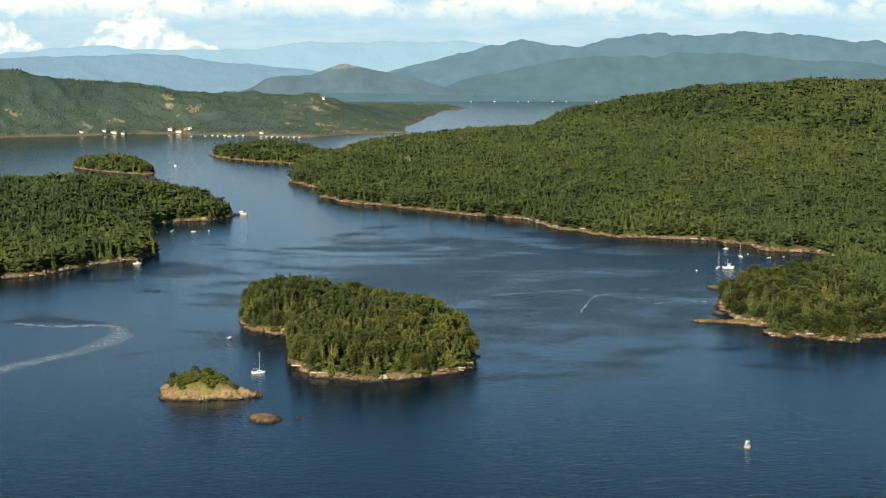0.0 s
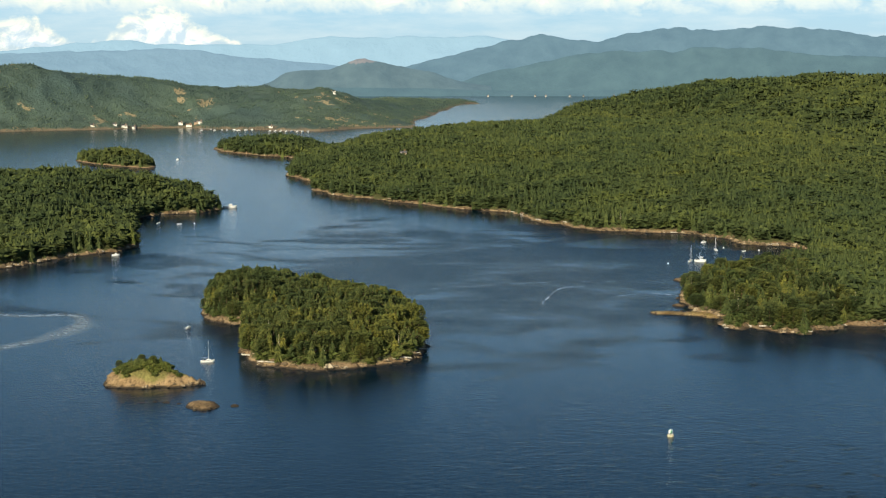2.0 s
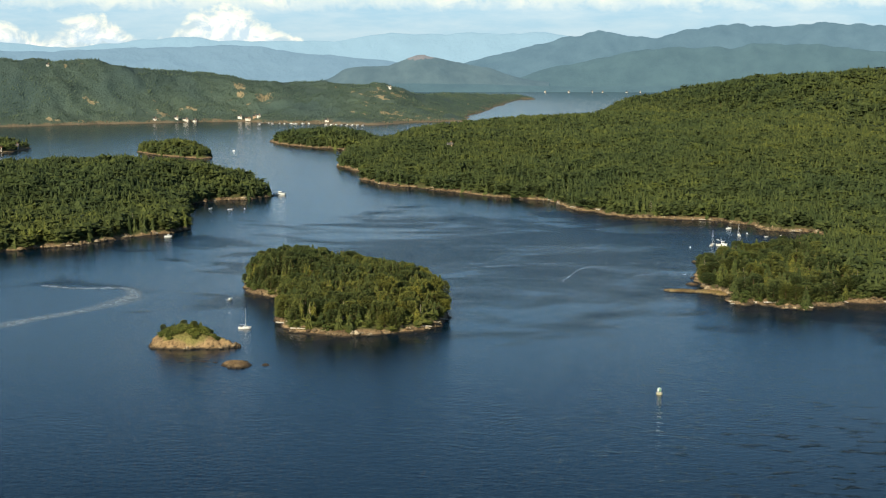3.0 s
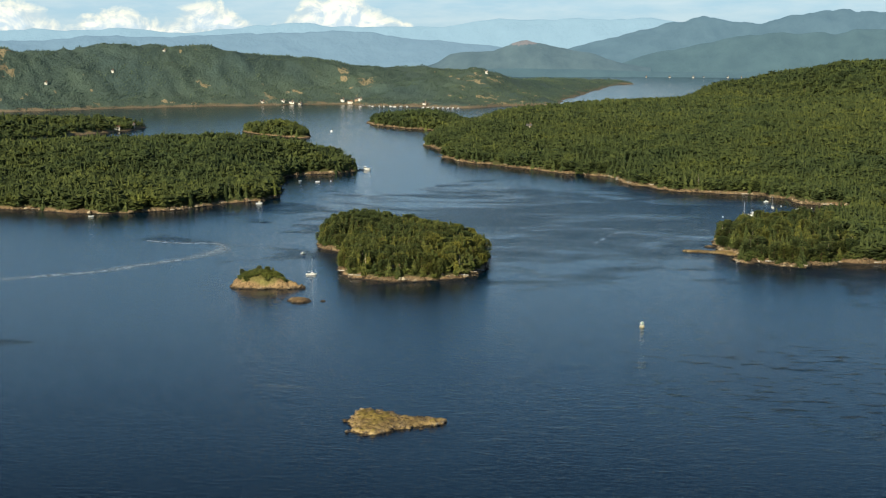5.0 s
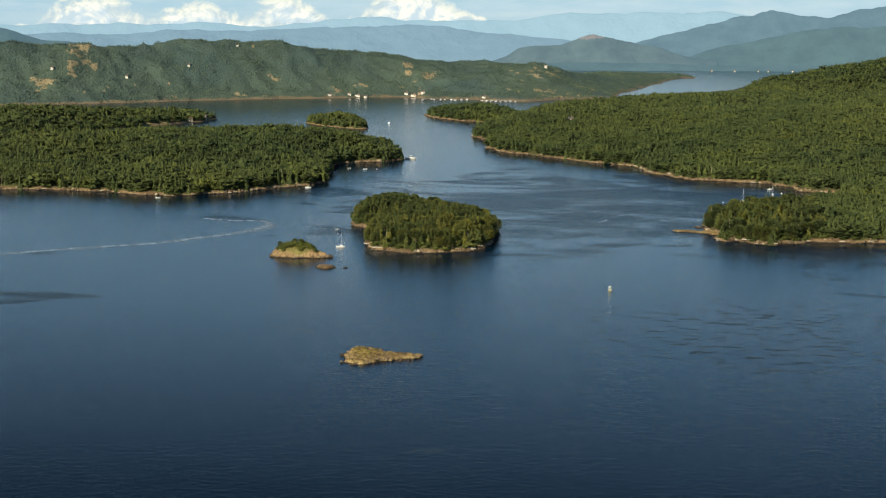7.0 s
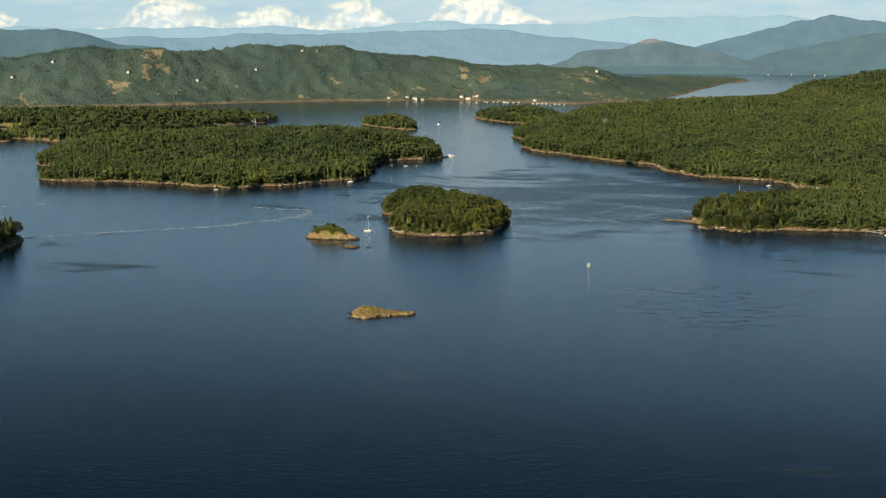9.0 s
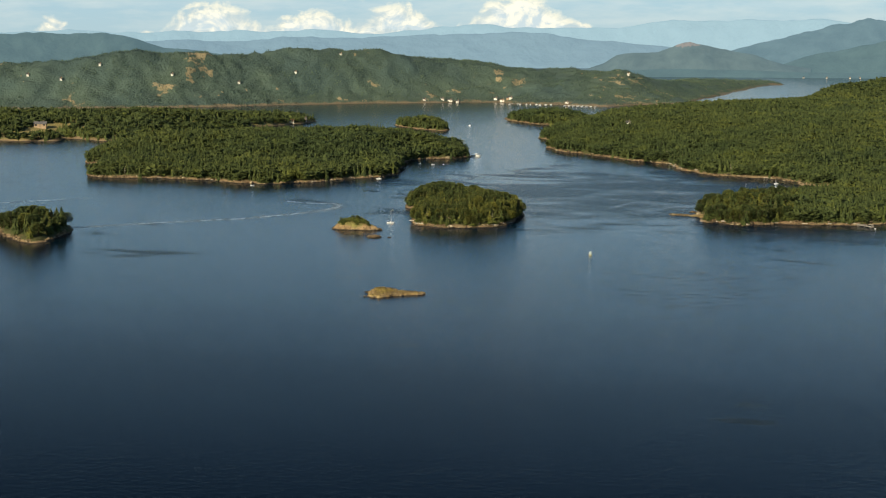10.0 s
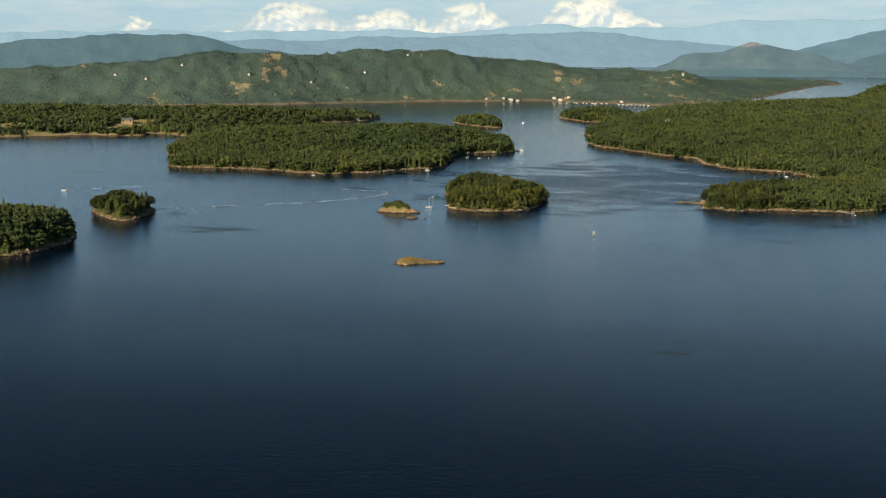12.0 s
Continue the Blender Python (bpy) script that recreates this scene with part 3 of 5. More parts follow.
SMALL_LANDS = (
    (ISLAND, "island_ground", steps((-48, 18, 0.8)), steps((-42, 72, 0.8)), M_SHORE, "tan rocky shore of the small wooded island"),
    (ISLET, "islet_ground", steps((-48, -23, 0.35)), steps((-55, -35, 0.35)), M_ISLET, "bare ochre rock islet in the water"),
    (REEF_A, "reef_ground", steps((-29, -17, 0.3)), steps((-70, -58, 0.3)), M_ISLET, "low bare rock standing out of the water"),
    (REEF_B, "reef_ground", steps((-20, -14, 0.25)), steps((-67, -60, 0.25)), M_ISLET, "small wet rock just above the water"),
    (REEF_C, "reef_ground", steps((7, 31, 0.25)), steps((-171, -150, 0.25)), M_REEF, "flat grassy rock reef with pale stones"),
    (SPIT, "spit_ground", steps((62, 86, 0.45)), steps((15, 31, 0.45)), M_REEF, "low bare gravel spit running off the wooded point"),
    (REEF_D, "reef_ground", steps((74, 86, 0.35)), steps((67, 80, 0.35)), M_ISLET, "low brown rock off the wooded point"),
    (REEF_E, "reef_ground", steps((68, 79, 0.35)), steps((30, 41, 0.35)), M_ISLET, "small brown rock off the wooded point"),
    (ISLE_D, "island_ground", steps((-163, -118, 0.9)), steps((-118, -67, 0.9)), M_SHORE, "tan rocky shore of a round islet"),
    (ISLE_E, "island_ground", steps((-190, -103, 1.0)), steps((-212, -128, 1.0)), M_SHORE, "rocky shore of a dark wooded island"),
)
for land in AWASH:
    x, y = land.poly.mean(0)
    tagged(land.mesh("reef_ground", steps((x - 2, x + 2, 0.2)), steps((y - 2, y + 2, 0.2)), M_ISLET), "small wet rock awash beside the bare islet", "ground", kind="structure")
for land, name, xs, ys, mat, label in SMALL_LANDS:
    tagged(land.mesh(name, xs, ys, mat), label, "ground", kind="structure")
LARGE_LANDS = (
    (LEFT, "island_ground", steps((-316, -72, 1.8)), steps((68, 350, 1.8)), M_SHORE, "rocky shore of a long wooded island"),
    (MAIN, "mainland_ground", steps((-90, 170, 1.6), (170, 500, 6)), steps((-8, 300, 1.6), (300, 480, 3), (480, 980, 4)), M_SHORE, "wooded mainland rising gently from a tan rock shore"),
    (KNOLL, "island_ground", steps((-162, -56, 2.4)), steps((500, 645, 2.4)), M_SHORE, "tan rock shore of a low wooded island"),
    (TIPISLE, "island_ground", steps((-224, -146, 2)), steps((430, 520, 2)), M_SHORE, "rock shore of a small wooded island"),
    (FIELD, "island_ground", steps((-700, -270, 4)), steps((140, 575, 4)), M_FIELD, "wooded land with pale fields by the shore"),
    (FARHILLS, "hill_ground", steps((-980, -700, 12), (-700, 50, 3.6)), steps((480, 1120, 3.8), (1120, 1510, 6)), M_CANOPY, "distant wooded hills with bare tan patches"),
)
for land, name, xs, ys, mat, label in LARGE_LANDS:
    tagged(land.mesh(name, xs, ys, mat), label, "ground", kind="structure")

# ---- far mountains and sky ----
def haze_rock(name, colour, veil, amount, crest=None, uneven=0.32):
    """A far range: woods and rock, a backdrop with the haze of bright air painted on as glow."""
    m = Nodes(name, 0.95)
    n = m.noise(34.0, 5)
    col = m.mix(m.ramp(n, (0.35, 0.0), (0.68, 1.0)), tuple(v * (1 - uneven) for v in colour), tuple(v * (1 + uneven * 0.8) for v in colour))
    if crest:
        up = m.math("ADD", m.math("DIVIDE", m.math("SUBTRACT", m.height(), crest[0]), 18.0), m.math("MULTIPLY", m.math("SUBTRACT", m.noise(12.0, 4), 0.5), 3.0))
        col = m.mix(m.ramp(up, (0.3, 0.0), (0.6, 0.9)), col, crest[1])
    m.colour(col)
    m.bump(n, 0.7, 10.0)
    # the haze itself: a faint bluish emission painted over the slopes
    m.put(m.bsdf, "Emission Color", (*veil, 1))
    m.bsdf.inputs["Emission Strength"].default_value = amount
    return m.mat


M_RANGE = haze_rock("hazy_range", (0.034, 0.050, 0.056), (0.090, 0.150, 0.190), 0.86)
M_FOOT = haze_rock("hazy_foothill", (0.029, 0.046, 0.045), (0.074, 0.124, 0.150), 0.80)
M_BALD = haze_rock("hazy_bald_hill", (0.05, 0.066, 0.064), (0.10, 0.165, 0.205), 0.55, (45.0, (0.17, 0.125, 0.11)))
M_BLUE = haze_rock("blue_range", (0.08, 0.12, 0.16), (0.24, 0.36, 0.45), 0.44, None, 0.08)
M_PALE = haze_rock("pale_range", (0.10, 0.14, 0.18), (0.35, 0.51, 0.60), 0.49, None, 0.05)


def mountains(name, eye, ridge, far, depth, material, label, seed, rough=0.22):
    """A ridge round a point of the plan: (bearing in degrees, height in metres)."""
    az = np.linspace(ridge[0][0], ridge[-1][0], 260)
    top = np.interp(az, [r[0] for r in ridge], [r[1] for r in ridge])
    top = np.convolve(np.pad(top, 4, "edge"), np.ones(9) / 9, "valid")
    top = top * (1 + 0.12 * fractal(az + seed * 9.0, az * 0, 2.6, 4))
    rad = np.linspace(far - depth, far + depth, 40)
    a, r = np.meshgrid(np.radians(az), rad)
    x, y = eye[0] + np.sin(a) * r, eye[1] + np.cos(a) * r
    slope = np.clip(1 - np.abs(r - far) / depth, 0, 1) ** 0.8
    folds = fractal(x + seed * 310, y, 80.0, 5)
    z = top[None] * slope * (1 + rough * 1.8 * folds * (1.3 - slope)) + top[None] * rough * 0.12 * fractal(x, y + seed * 77, 17.0, 3) - 2 + 4 * slope
    n = len(az)
    j, i = np.meshgrid(np.arange(len(rad) - 1), np.arange(n - 1), indexing="ij")
    q = (j * n + i).ravel()
    ob = mesh_object(name, np.stack([x.ravel(), y.ravel(), z.ravel()], 1), np.stack([q, q + 1, q + n + 1, q + n], 1), material, True)
    return tagged(ob, label, "mountain", kind="structure")


EYE = (73.3, -390.1)
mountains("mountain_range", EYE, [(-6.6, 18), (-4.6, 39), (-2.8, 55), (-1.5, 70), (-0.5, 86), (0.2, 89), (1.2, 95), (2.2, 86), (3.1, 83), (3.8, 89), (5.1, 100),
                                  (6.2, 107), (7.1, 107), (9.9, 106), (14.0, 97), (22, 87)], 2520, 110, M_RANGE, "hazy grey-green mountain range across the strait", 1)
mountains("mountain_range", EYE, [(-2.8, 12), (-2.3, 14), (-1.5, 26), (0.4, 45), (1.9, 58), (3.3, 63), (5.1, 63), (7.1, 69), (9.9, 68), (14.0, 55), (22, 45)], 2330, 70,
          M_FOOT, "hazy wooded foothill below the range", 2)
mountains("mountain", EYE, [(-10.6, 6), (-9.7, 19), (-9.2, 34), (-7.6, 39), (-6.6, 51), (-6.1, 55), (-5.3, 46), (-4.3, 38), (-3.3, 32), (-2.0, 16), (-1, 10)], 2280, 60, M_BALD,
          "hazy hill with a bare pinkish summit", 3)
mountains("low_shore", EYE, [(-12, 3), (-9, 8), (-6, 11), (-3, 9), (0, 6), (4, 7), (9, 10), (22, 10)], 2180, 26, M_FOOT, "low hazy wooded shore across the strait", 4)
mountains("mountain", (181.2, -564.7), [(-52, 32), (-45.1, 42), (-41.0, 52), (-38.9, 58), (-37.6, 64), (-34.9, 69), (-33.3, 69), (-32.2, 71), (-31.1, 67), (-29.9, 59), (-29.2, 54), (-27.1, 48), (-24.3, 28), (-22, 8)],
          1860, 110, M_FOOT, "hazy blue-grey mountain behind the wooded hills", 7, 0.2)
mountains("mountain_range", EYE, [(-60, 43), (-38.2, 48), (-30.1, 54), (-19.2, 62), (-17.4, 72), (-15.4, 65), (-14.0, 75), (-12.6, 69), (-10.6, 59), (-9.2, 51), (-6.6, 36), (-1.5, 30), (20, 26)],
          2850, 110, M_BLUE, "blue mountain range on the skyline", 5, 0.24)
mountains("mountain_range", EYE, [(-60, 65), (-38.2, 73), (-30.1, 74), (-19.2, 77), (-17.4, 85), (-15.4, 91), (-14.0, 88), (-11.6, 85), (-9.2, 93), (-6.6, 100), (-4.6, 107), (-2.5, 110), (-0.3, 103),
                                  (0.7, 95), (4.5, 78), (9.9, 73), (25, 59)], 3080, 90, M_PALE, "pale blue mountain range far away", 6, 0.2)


HEAPS = ((-33.4, 1.1, 130, 30), (-29.9, 0.9, 110, -10), (-26.7, 2.5, 300, -25), (-22.6, 2.6, 250, -25), (-19.0, 2.3, 280, -20), (-13.7, 2.8, 360, -20), (-11.0, 1.1, 120, -5),
         (-16.0, 6.0, 250, 290), (-7.0, 5.0, 210, 300), (2.5, 6.0, 220, 300), (10.5, 4.0, 170, 310), (17.0, 4.0, 150, 300))
SKY_AT, SKY_FAR, SKY_ARC = (73.3, -390.1), 3400.0, 8800.0


def cloud_material():
    """Far sky: pale air near the ground, thin streaks above it, and heaps of cloud on the skyline."""
    m = Nodes("pale_air", 1.0)
    t = m.tree
    g = m.add("ShaderNodeNewGeometry")
    sep = m.add("ShaderNodeSeparateXYZ", Vector=g.outputs["Position"])
    z = m.math("ADD", m.math("MULTIPLY", m.math("SUBTRACT", sep.outputs["Z"], 64.0), SKY_ARC / SKY_FAR), 150.0)
    arc = m.math("MULTIPLY", m.math("ARCTAN2", m.math("SUBTRACT", sep.outputs["X"], SKY_AT[0]), m.math("SUBTRACT", sep.outputs["Y"], SKY_AT[1])), SKY_ARC)

    def billow(dx, dz, size=1 / 170.0, detail=7.0):
        v = m.add("ShaderNodeCombineXYZ", X=m.math("ADD", arc, dx), Y=m.math("MULTIPLY", m.math("ADD", z, dz), 1.25))
        return m.add("ShaderNodeTexNoise", Vector=v.outputs[0], Scale=size, Detail=detail, Roughness=0.58, Distortion=0.5).outputs["Fac"]

    wisp = m.add("ShaderNodeTexNoise", Vector=m.coords((1, 1, 5.0)), Scale=1 / 230.0, Detail=6.0, Roughness=0.6).outputs["Fac"]
    high = m.ramp(m.math("DIVIDE", z, 2200.0), (0.02, 0.25), (0.14, 0.8), (0.28, 1.1), (0.5, 1.2), (0.7, 0.6), (0.88, 0.0))
    veil = m.math("MULTIPLY", m.ramp(wisp, (0.40, 0.0), (0.66, 1.0)), m.math("MULTIPLY", high, 0.55))
    low = m.ramp(m.math("DIVIDE", z, 2200.0), (0.0, 0.9), (0.14, 0.82), (0.27, 0.76), (0.5, 0.70), (0.85, 0.0))
    air = m.ramp(m.math("DIVIDE", z, 1000.0), (0.05, (0.42, 0.56, 0.64)), (0.2, (0.45, 0.60, 0.70)), (0.48, (0.42, 0.61, 0.77)), (0.62, (0.60, 0.74, 0.85)), (0.82, (0.58, 0.73, 0.86)), (1.0, (0.28, 0.55, 0.88)))
    col = m.mix(veil, air, m.ramp(m.math("DIVIDE", z, 1000.0), (0.3, (0.80, 0.81, 0.80)), (0.75, (0.80, 0.86, 0.92)), (0.95, (0.45, 0.68, 0.94))))
    lump, beside, fine = billow(0, 0), billow(-22, 26), billow(900, 300, 1 / 44.0, 5.0)
    shape = m.math("ADD", m.math("MULTIPLY", m.math("SUBTRACT", lump, 0.5), 330.0), m.math("MULTIPLY", m.math("SUBTRACT", fine, 0.5), 70.0))
    heap = 0.0
    for az, half, tall, lift in HEAPS:
        u = m.math("DIVIDE", m.math("SUBTRACT", arc, radians(az) * SKY_ARC), radians(half) * SKY_ARC)
        bell = m.math("EXPONENT", m.math("MULTIPLY", m.math("MULTIPLY", u, u), -1.0))
        roof = m.math("SUBTRACT", m.math("MULTIPLY", bell, float(tall + 60)), 60.0)
        up = m.math("SUBTRACT", m.math("ADD", roof, m.math("MULTIPLY", shape, m.math("ADD", m.math("MULTIPLY", bell, 0.8), 0.2))), m.math("SUBTRACT", z, 120.0 + lift))
        foot = m.math("ADD", m.math("SUBTRACT", z, 95.0 + lift), m.math("MULTIPLY", shape, 0.5))
        here = m.math("MULTIPLY", m.ramp(m.math("DIVIDE", up, 150.0), (0.0, 0.0), (0.35, 0.8), (0.8, 1.0)), m.ramp(m.math("DIVIDE", foot, 110.0), (0.0, 0.0), (1.0, 1.0)))
        heap = m.math("MAXIMUM", heap, here)
    # sunlit upper-left sides and greyer bases painted into the clouds' colour
    lit = m.math("ADD", m.math("MULTIPLY", m.math("SUBTRACT", lump, beside), 3.6), m.math("MULTIPLY", m.math("SUBTRACT", fine, 0.5), 0.5))
    lit = m.math("ADD", lit, m.math("DIVIDE", m.math("SUBTRACT", z, 120.0), 420.0))
    puff = m.ramp(lit, (-0.0, (0.62, 0.69, 0.74)), (0.25, (0.80, 0.80, 0.77)), (0.60, (1.08, 0.98, 0.82)))
    col = m.mix(heap, col, puff)
    alpha = m.math("MAXIMUM", m.math("MAXIMUM", veil, low), heap)
    em = m.add("ShaderNodeEmission", Color=col, Strength=0.77)
    mixer = m.add("ShaderNodeMixShader", Fac=alpha)
    tr = m.add("ShaderNodeBsdfTransparent")
    t.links.new(tr.outputs[0], mixer.inputs[1])
    t.links.new(em.outputs[0], mixer.inputs[2])
    t.links.new(mixer.outputs[0], t.nodes["Material Output"].inputs["Surface"])
    return m.mat


def cloud_wall():
    az = np.radians(np.linspace(-180, 180, 145))
    zs = np.array([-10.0, 70, 190, 340, 540, 860])
    a, z = np.meshgrid(az, zs)
    v = np.stack([(SKY_AT[0] + SKY_FAR * np.sin(a)).ravel(), (SKY_AT[1] + SKY_FAR * np.cos(a)).ravel(), z.ravel()], 1)
    n = len(az)
    j, i = np.meshgrid(np.arange(len(zs) - 1), np.arange(n - 1), indexing="ij")
    q = (j * n + i).ravel()
    ob = mesh_object("sky_backdrop", v, np.stack([q, q + 1, q + n + 1, q + n], 1), cloud_material(), True)
    ob.visible_shadow = False
    return tagged(ob, "pale blue sky with white heaped clouds on the skyline", "sky", kind="structure")


cloud_wall()

# ---- woods ----
USED = set()
MODELS = tree_models()
plant(MODELS, ISLAND.spots(1.95, 0.5, (-47, -41, 17, 70), 3), 4.5, 11, 0.88, USED)
plant(MODELS, ISLE_D.spots(3.2, 0.6, (-163, -118, -119, -66), 4), 5.6, 12, 1.0, USED)
brush = forest("island_undergrowth", ISLAND.spots(1.8, 0.4, (-47, -41, 17, 70), 6), 1.9, 14, M_BRUSH, 6, ("round", "pine"), 1.2)
tagged(brush, "olive green undergrowth below the island's trees", "undergrowth", kind="stuff")
plant(MODELS, ISLET.spots(1.9, 1.5, (-46, -53, -29, -37), 9, lambda x, y: (x < -35) & (y > -47)), 1.6, 15, 1.2, USED)
brush = forest("islet_brush", ISLET.spots(0.85, 1.1, (-46, -53, -29, -37), 7, lambda x, y: (x < -31.5 + 1.5 * np.sin(y)) & (y > -48.6 + 1.2 * np.sin(x * 1.3))), 1.0, 30, M_BRUSH, 7, ("round",), 1.3)
tagged(brush, "low olive brush on top of the rock islet", "brush", kind="stuff")


def wood(name, land, gap, margin, box, tall, tufts, mat, seed, label, keep=None, wide=1.0):
    ob = forest(name, land.spots(gap, margin, box, seed, keep), tall, tufts, mat, seed, wide=wide)
    return tagged(ob, label, "forest", kind="stuff")


wood("forest", ISLE_E, 3.3, 0.4, (-190, -210, -104, -128), 6.8, 70, M_FOREST, 20, "dark dense trees on a steep wooded island")
wood("forest", LEFT, 2.4, 0.5, (-312, 70, -72, 345), 5.1, 26, M_FOREST, 21, "dense mixed forest covering a long island")
plant(MODELS, MAIN.spots(2.5, 0.4, (74, -4, 116, 96), 5, lambda x, y: (y < 92) & (x < 112)), 4.6, 13, 1.0, USED, "trees on the wooded point")
brush = forest("shore_undergrowth", MAIN.spots(1.5, 0.25, (74, -4, 140, 100), 8, lambda x, y: MAIN.reach(x, y) < 4.0), 1.5, 14, M_BRUSH, 8, ("round", "pine"), 1.1)
tagged(brush, "olive undergrowth along the shore of the wooded point", "undergrowth", kind="stuff")
wood("forest", MAIN, 2.25, 0.5, (60, -4, 200, 170), 5.1, 34, M_FOREST, 22, "dense mixed forest behind the wooded point", lambda x, y: (x > 112) | (y > 92))
wood("forest", MAIN, 2.4, 0.5, (-85, 170, 200, 430), 5.1, 26, M_FOREST, 23, "dense mixed forest along the mainland shore",
     lambda x, y: ((x + 16) / 2.6) ** 2 + ((y - 396) / 7) ** 2 > 1)
wood("forest", MAIN, 3.0, 1.5, (-90, 430, 200, 700), 5.2, 14, M_FOREST, 24, "dense forest further along the mainland", None, 1.1)
wood("forest", MAIN, 4.2, 2.0, (200, 60, 480, 560), 6.2, 12, M_FOREST, 25, "dense forest on the mainland slope", None, 1.15)
wood("forest", MAIN, 3.2, 2.0, (20, 700, 220, 970), 5.4, 12, M_FOREST, 26, "forest on the mainland's far hill", None, 1.2)
wood("forest", MAIN, 3.6, 2.5, (200, 560, 480, 970), 5.6, 10, M_FOREST, 27, "forest on the mainland's far slope", None, 1.2)
wood("forest", KNOLL, 3.0, 0.4, (-160, 505, -60, 640), 5.2, 14, M_FOREST, 28, "forest on a low island in the channel")
wood("forest", TIPISLE, 2.8, 0.4, (-222, 432, -148, 518), 4.8, 14, M_FOREST, 29, "forest on a small island")
wood("forest", FIELD, 3.9, 2.0, (-690, 150, -275, 565), 5.2, 12, M_FOREST, 30, "woods with open fields between",
     lambda x, y: (((x + 490) / 30) ** 2 + ((y - 255) / 16) ** 2 > 1) & (((x + 398) / 9) ** 2 + ((y - 295) / 24) ** 2 > 1) & (((x + 445) / 14) ** 2 + ((y - 246) / 6) ** 2 > 1), 1.1)
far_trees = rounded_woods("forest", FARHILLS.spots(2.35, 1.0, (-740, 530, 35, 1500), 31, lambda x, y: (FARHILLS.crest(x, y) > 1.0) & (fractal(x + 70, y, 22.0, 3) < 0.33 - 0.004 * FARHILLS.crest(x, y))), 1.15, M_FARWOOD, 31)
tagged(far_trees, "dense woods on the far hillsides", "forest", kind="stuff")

# ---- boulders along the shores ----
def stone_material():
    m = Nodes("shore_stone", 0.85)
    g = m.add("ShaderNodeNewGeometry")
    c = m.ramp(g.outputs["Random Per Island"], (0.0, (0.07, 0.05, 0.03)), (0.4, (0.17, 0.12, 0.065)), (0.85, (0.29, 0.21, 0.12)), (1.0, (0.46, 0.38, 0.26)))
    n = m.noise(0.5, 4)
    stone = m.mix(m.ramp(n, (0.3, 0.0), (0.55, 1.0)), (0.09, 0.07, 0.045), c)
    tide = m.ramp(m.math("DIVIDE", m.math("ADD", m.height(), m.math("MULTIPLY", n, 0.2)), 0.7), (0.35, 0.0), (0.6, 1.0))
    m.colour(m.mix(tide, (0.045, 0.034, 0.022), stone))
    m.bump(n, 0.7, 0.15)
    return m.mat


M_STONE = stone_material()


def boulders(land, count, box, size, seed, label):
    """Loose rock along one stretch of shore."""
    rng = np.random.default_rng(seed)
    p = land.poly
    q = p[(p[:, 0] > box[0]) & (p[:, 0] < box[2]) & (p[:, 1] > box[1]) & (p[:, 1] < box[3])]
    at = q[rng.integers(0, len(q), count)] + rng.normal(0, 1.0, (count, 2)) * (2.6 if size > 1 else 1.6)
    for _ in range(4):      # slide the stones towards the waterline
        s = land.reach(at[:, 0], at[:, 1])
        e = 0.4
        gx = (land.reach(at[:, 0] + e, at[:, 1]) - s) / e
        gy = (land.reach(at[:, 0], at[:, 1] + e) - s) / e
        g = np.maximum(gx * gx + gy * gy, 0.2)
        goal = 0.5 * size
        at = at - np.stack([gx, gy], 1) * ((s - goal) / g * 0.7)[:, None]
    at = at + rng.normal(0, 0.35 * size, at.shape)
    z = land.height(at[:, 0], at[:, 1])
    ok = z > -0.8
    vs, fs, base = [], [], 0
    for (x, y), h in zip(at[ok], z[ok]):
        r = size * rng.uniform(0.35, 1.0) * np.array([rng.uniform(0.8, 1.7), rng.uniform(0.8, 1.4), rng.uniform(0.45, 0.9)])
        v = OCTA_V * rng.uniform(0.7, 1.15, (6, 1)) + rng.normal(0, 0.12, (6, 3))
        mids = np.array([v[a] + v[b] for a, b in ((0, 1), (1, 2), (2, 3), (3, 0), (0, 4), (1, 4), (2, 4), (3, 4), (0, 5), (1, 5), (2, 5), (3, 5))]) * 0.5 * rng.uniform(1.05, 1.4, (12, 1))
        v = np.concatenate([v, mids]) * r
        a = rng.uniform(0, 6.283)
        v = np.stack([v[:, 0] * math.cos(a) - v[:, 1] * math.sin(a), v[:, 0] * math.sin(a) + v[:, 1] * math.cos(a), v[:, 2]], 1)
        vs.append(v + (x, y, max(h, -0.2) + 0.1 * r[2]))
        fs.append(STONE_F + base)
        base += 18
    ob = mesh_object("shore_boulders", np.concatenate(vs), np.concatenate(fs), M_STONE)
    return tagged(ob, label, "boulders", kind="stuff")


MID = {(0, 1): 6, (1, 2): 7, (2, 3): 8, (0, 3): 9, (0, 4): 10, (1, 4): 11, (2, 4): 12, (3, 4): 13, (0, 5): 14, (1, 5): 15, (2, 5): 16, (3, 5): 17}
STONE_F = []
for a, b, c in OCTA_F:
    ab, bc, ca = (MID[tuple(sorted((int(p), int(q))))] for p, q in ((a, b), (b, c), (c, a)))
    STONE_F += [(a, ab, ca), (ab, b, bc), (ca, bc, c), (ab, bc, ca)]
STONE_F = np.array(STONE_F)
boulders(ISLAND, 260, (-60, -60, 60, 80), 0.75, 41, "tan boulders along the island's waterline")
boulders(ISLET, 90, (-60, -60, -20, -30), 0.5, 42, "ochre boulders round the bare islet")
boulders(REEF_A, 26, (-40, -80, -10, -50), 0.38, 43, "brown stones round a low rock")
boulders(REEF_C, 190, (0, -180, 40, -145), 0.36, 44, "pale and brown stones on the grassy reef")
boulders(SPIT, 60, (60, 10, 80, 35), 0.35, 50, "brown stones along the gravel spit")
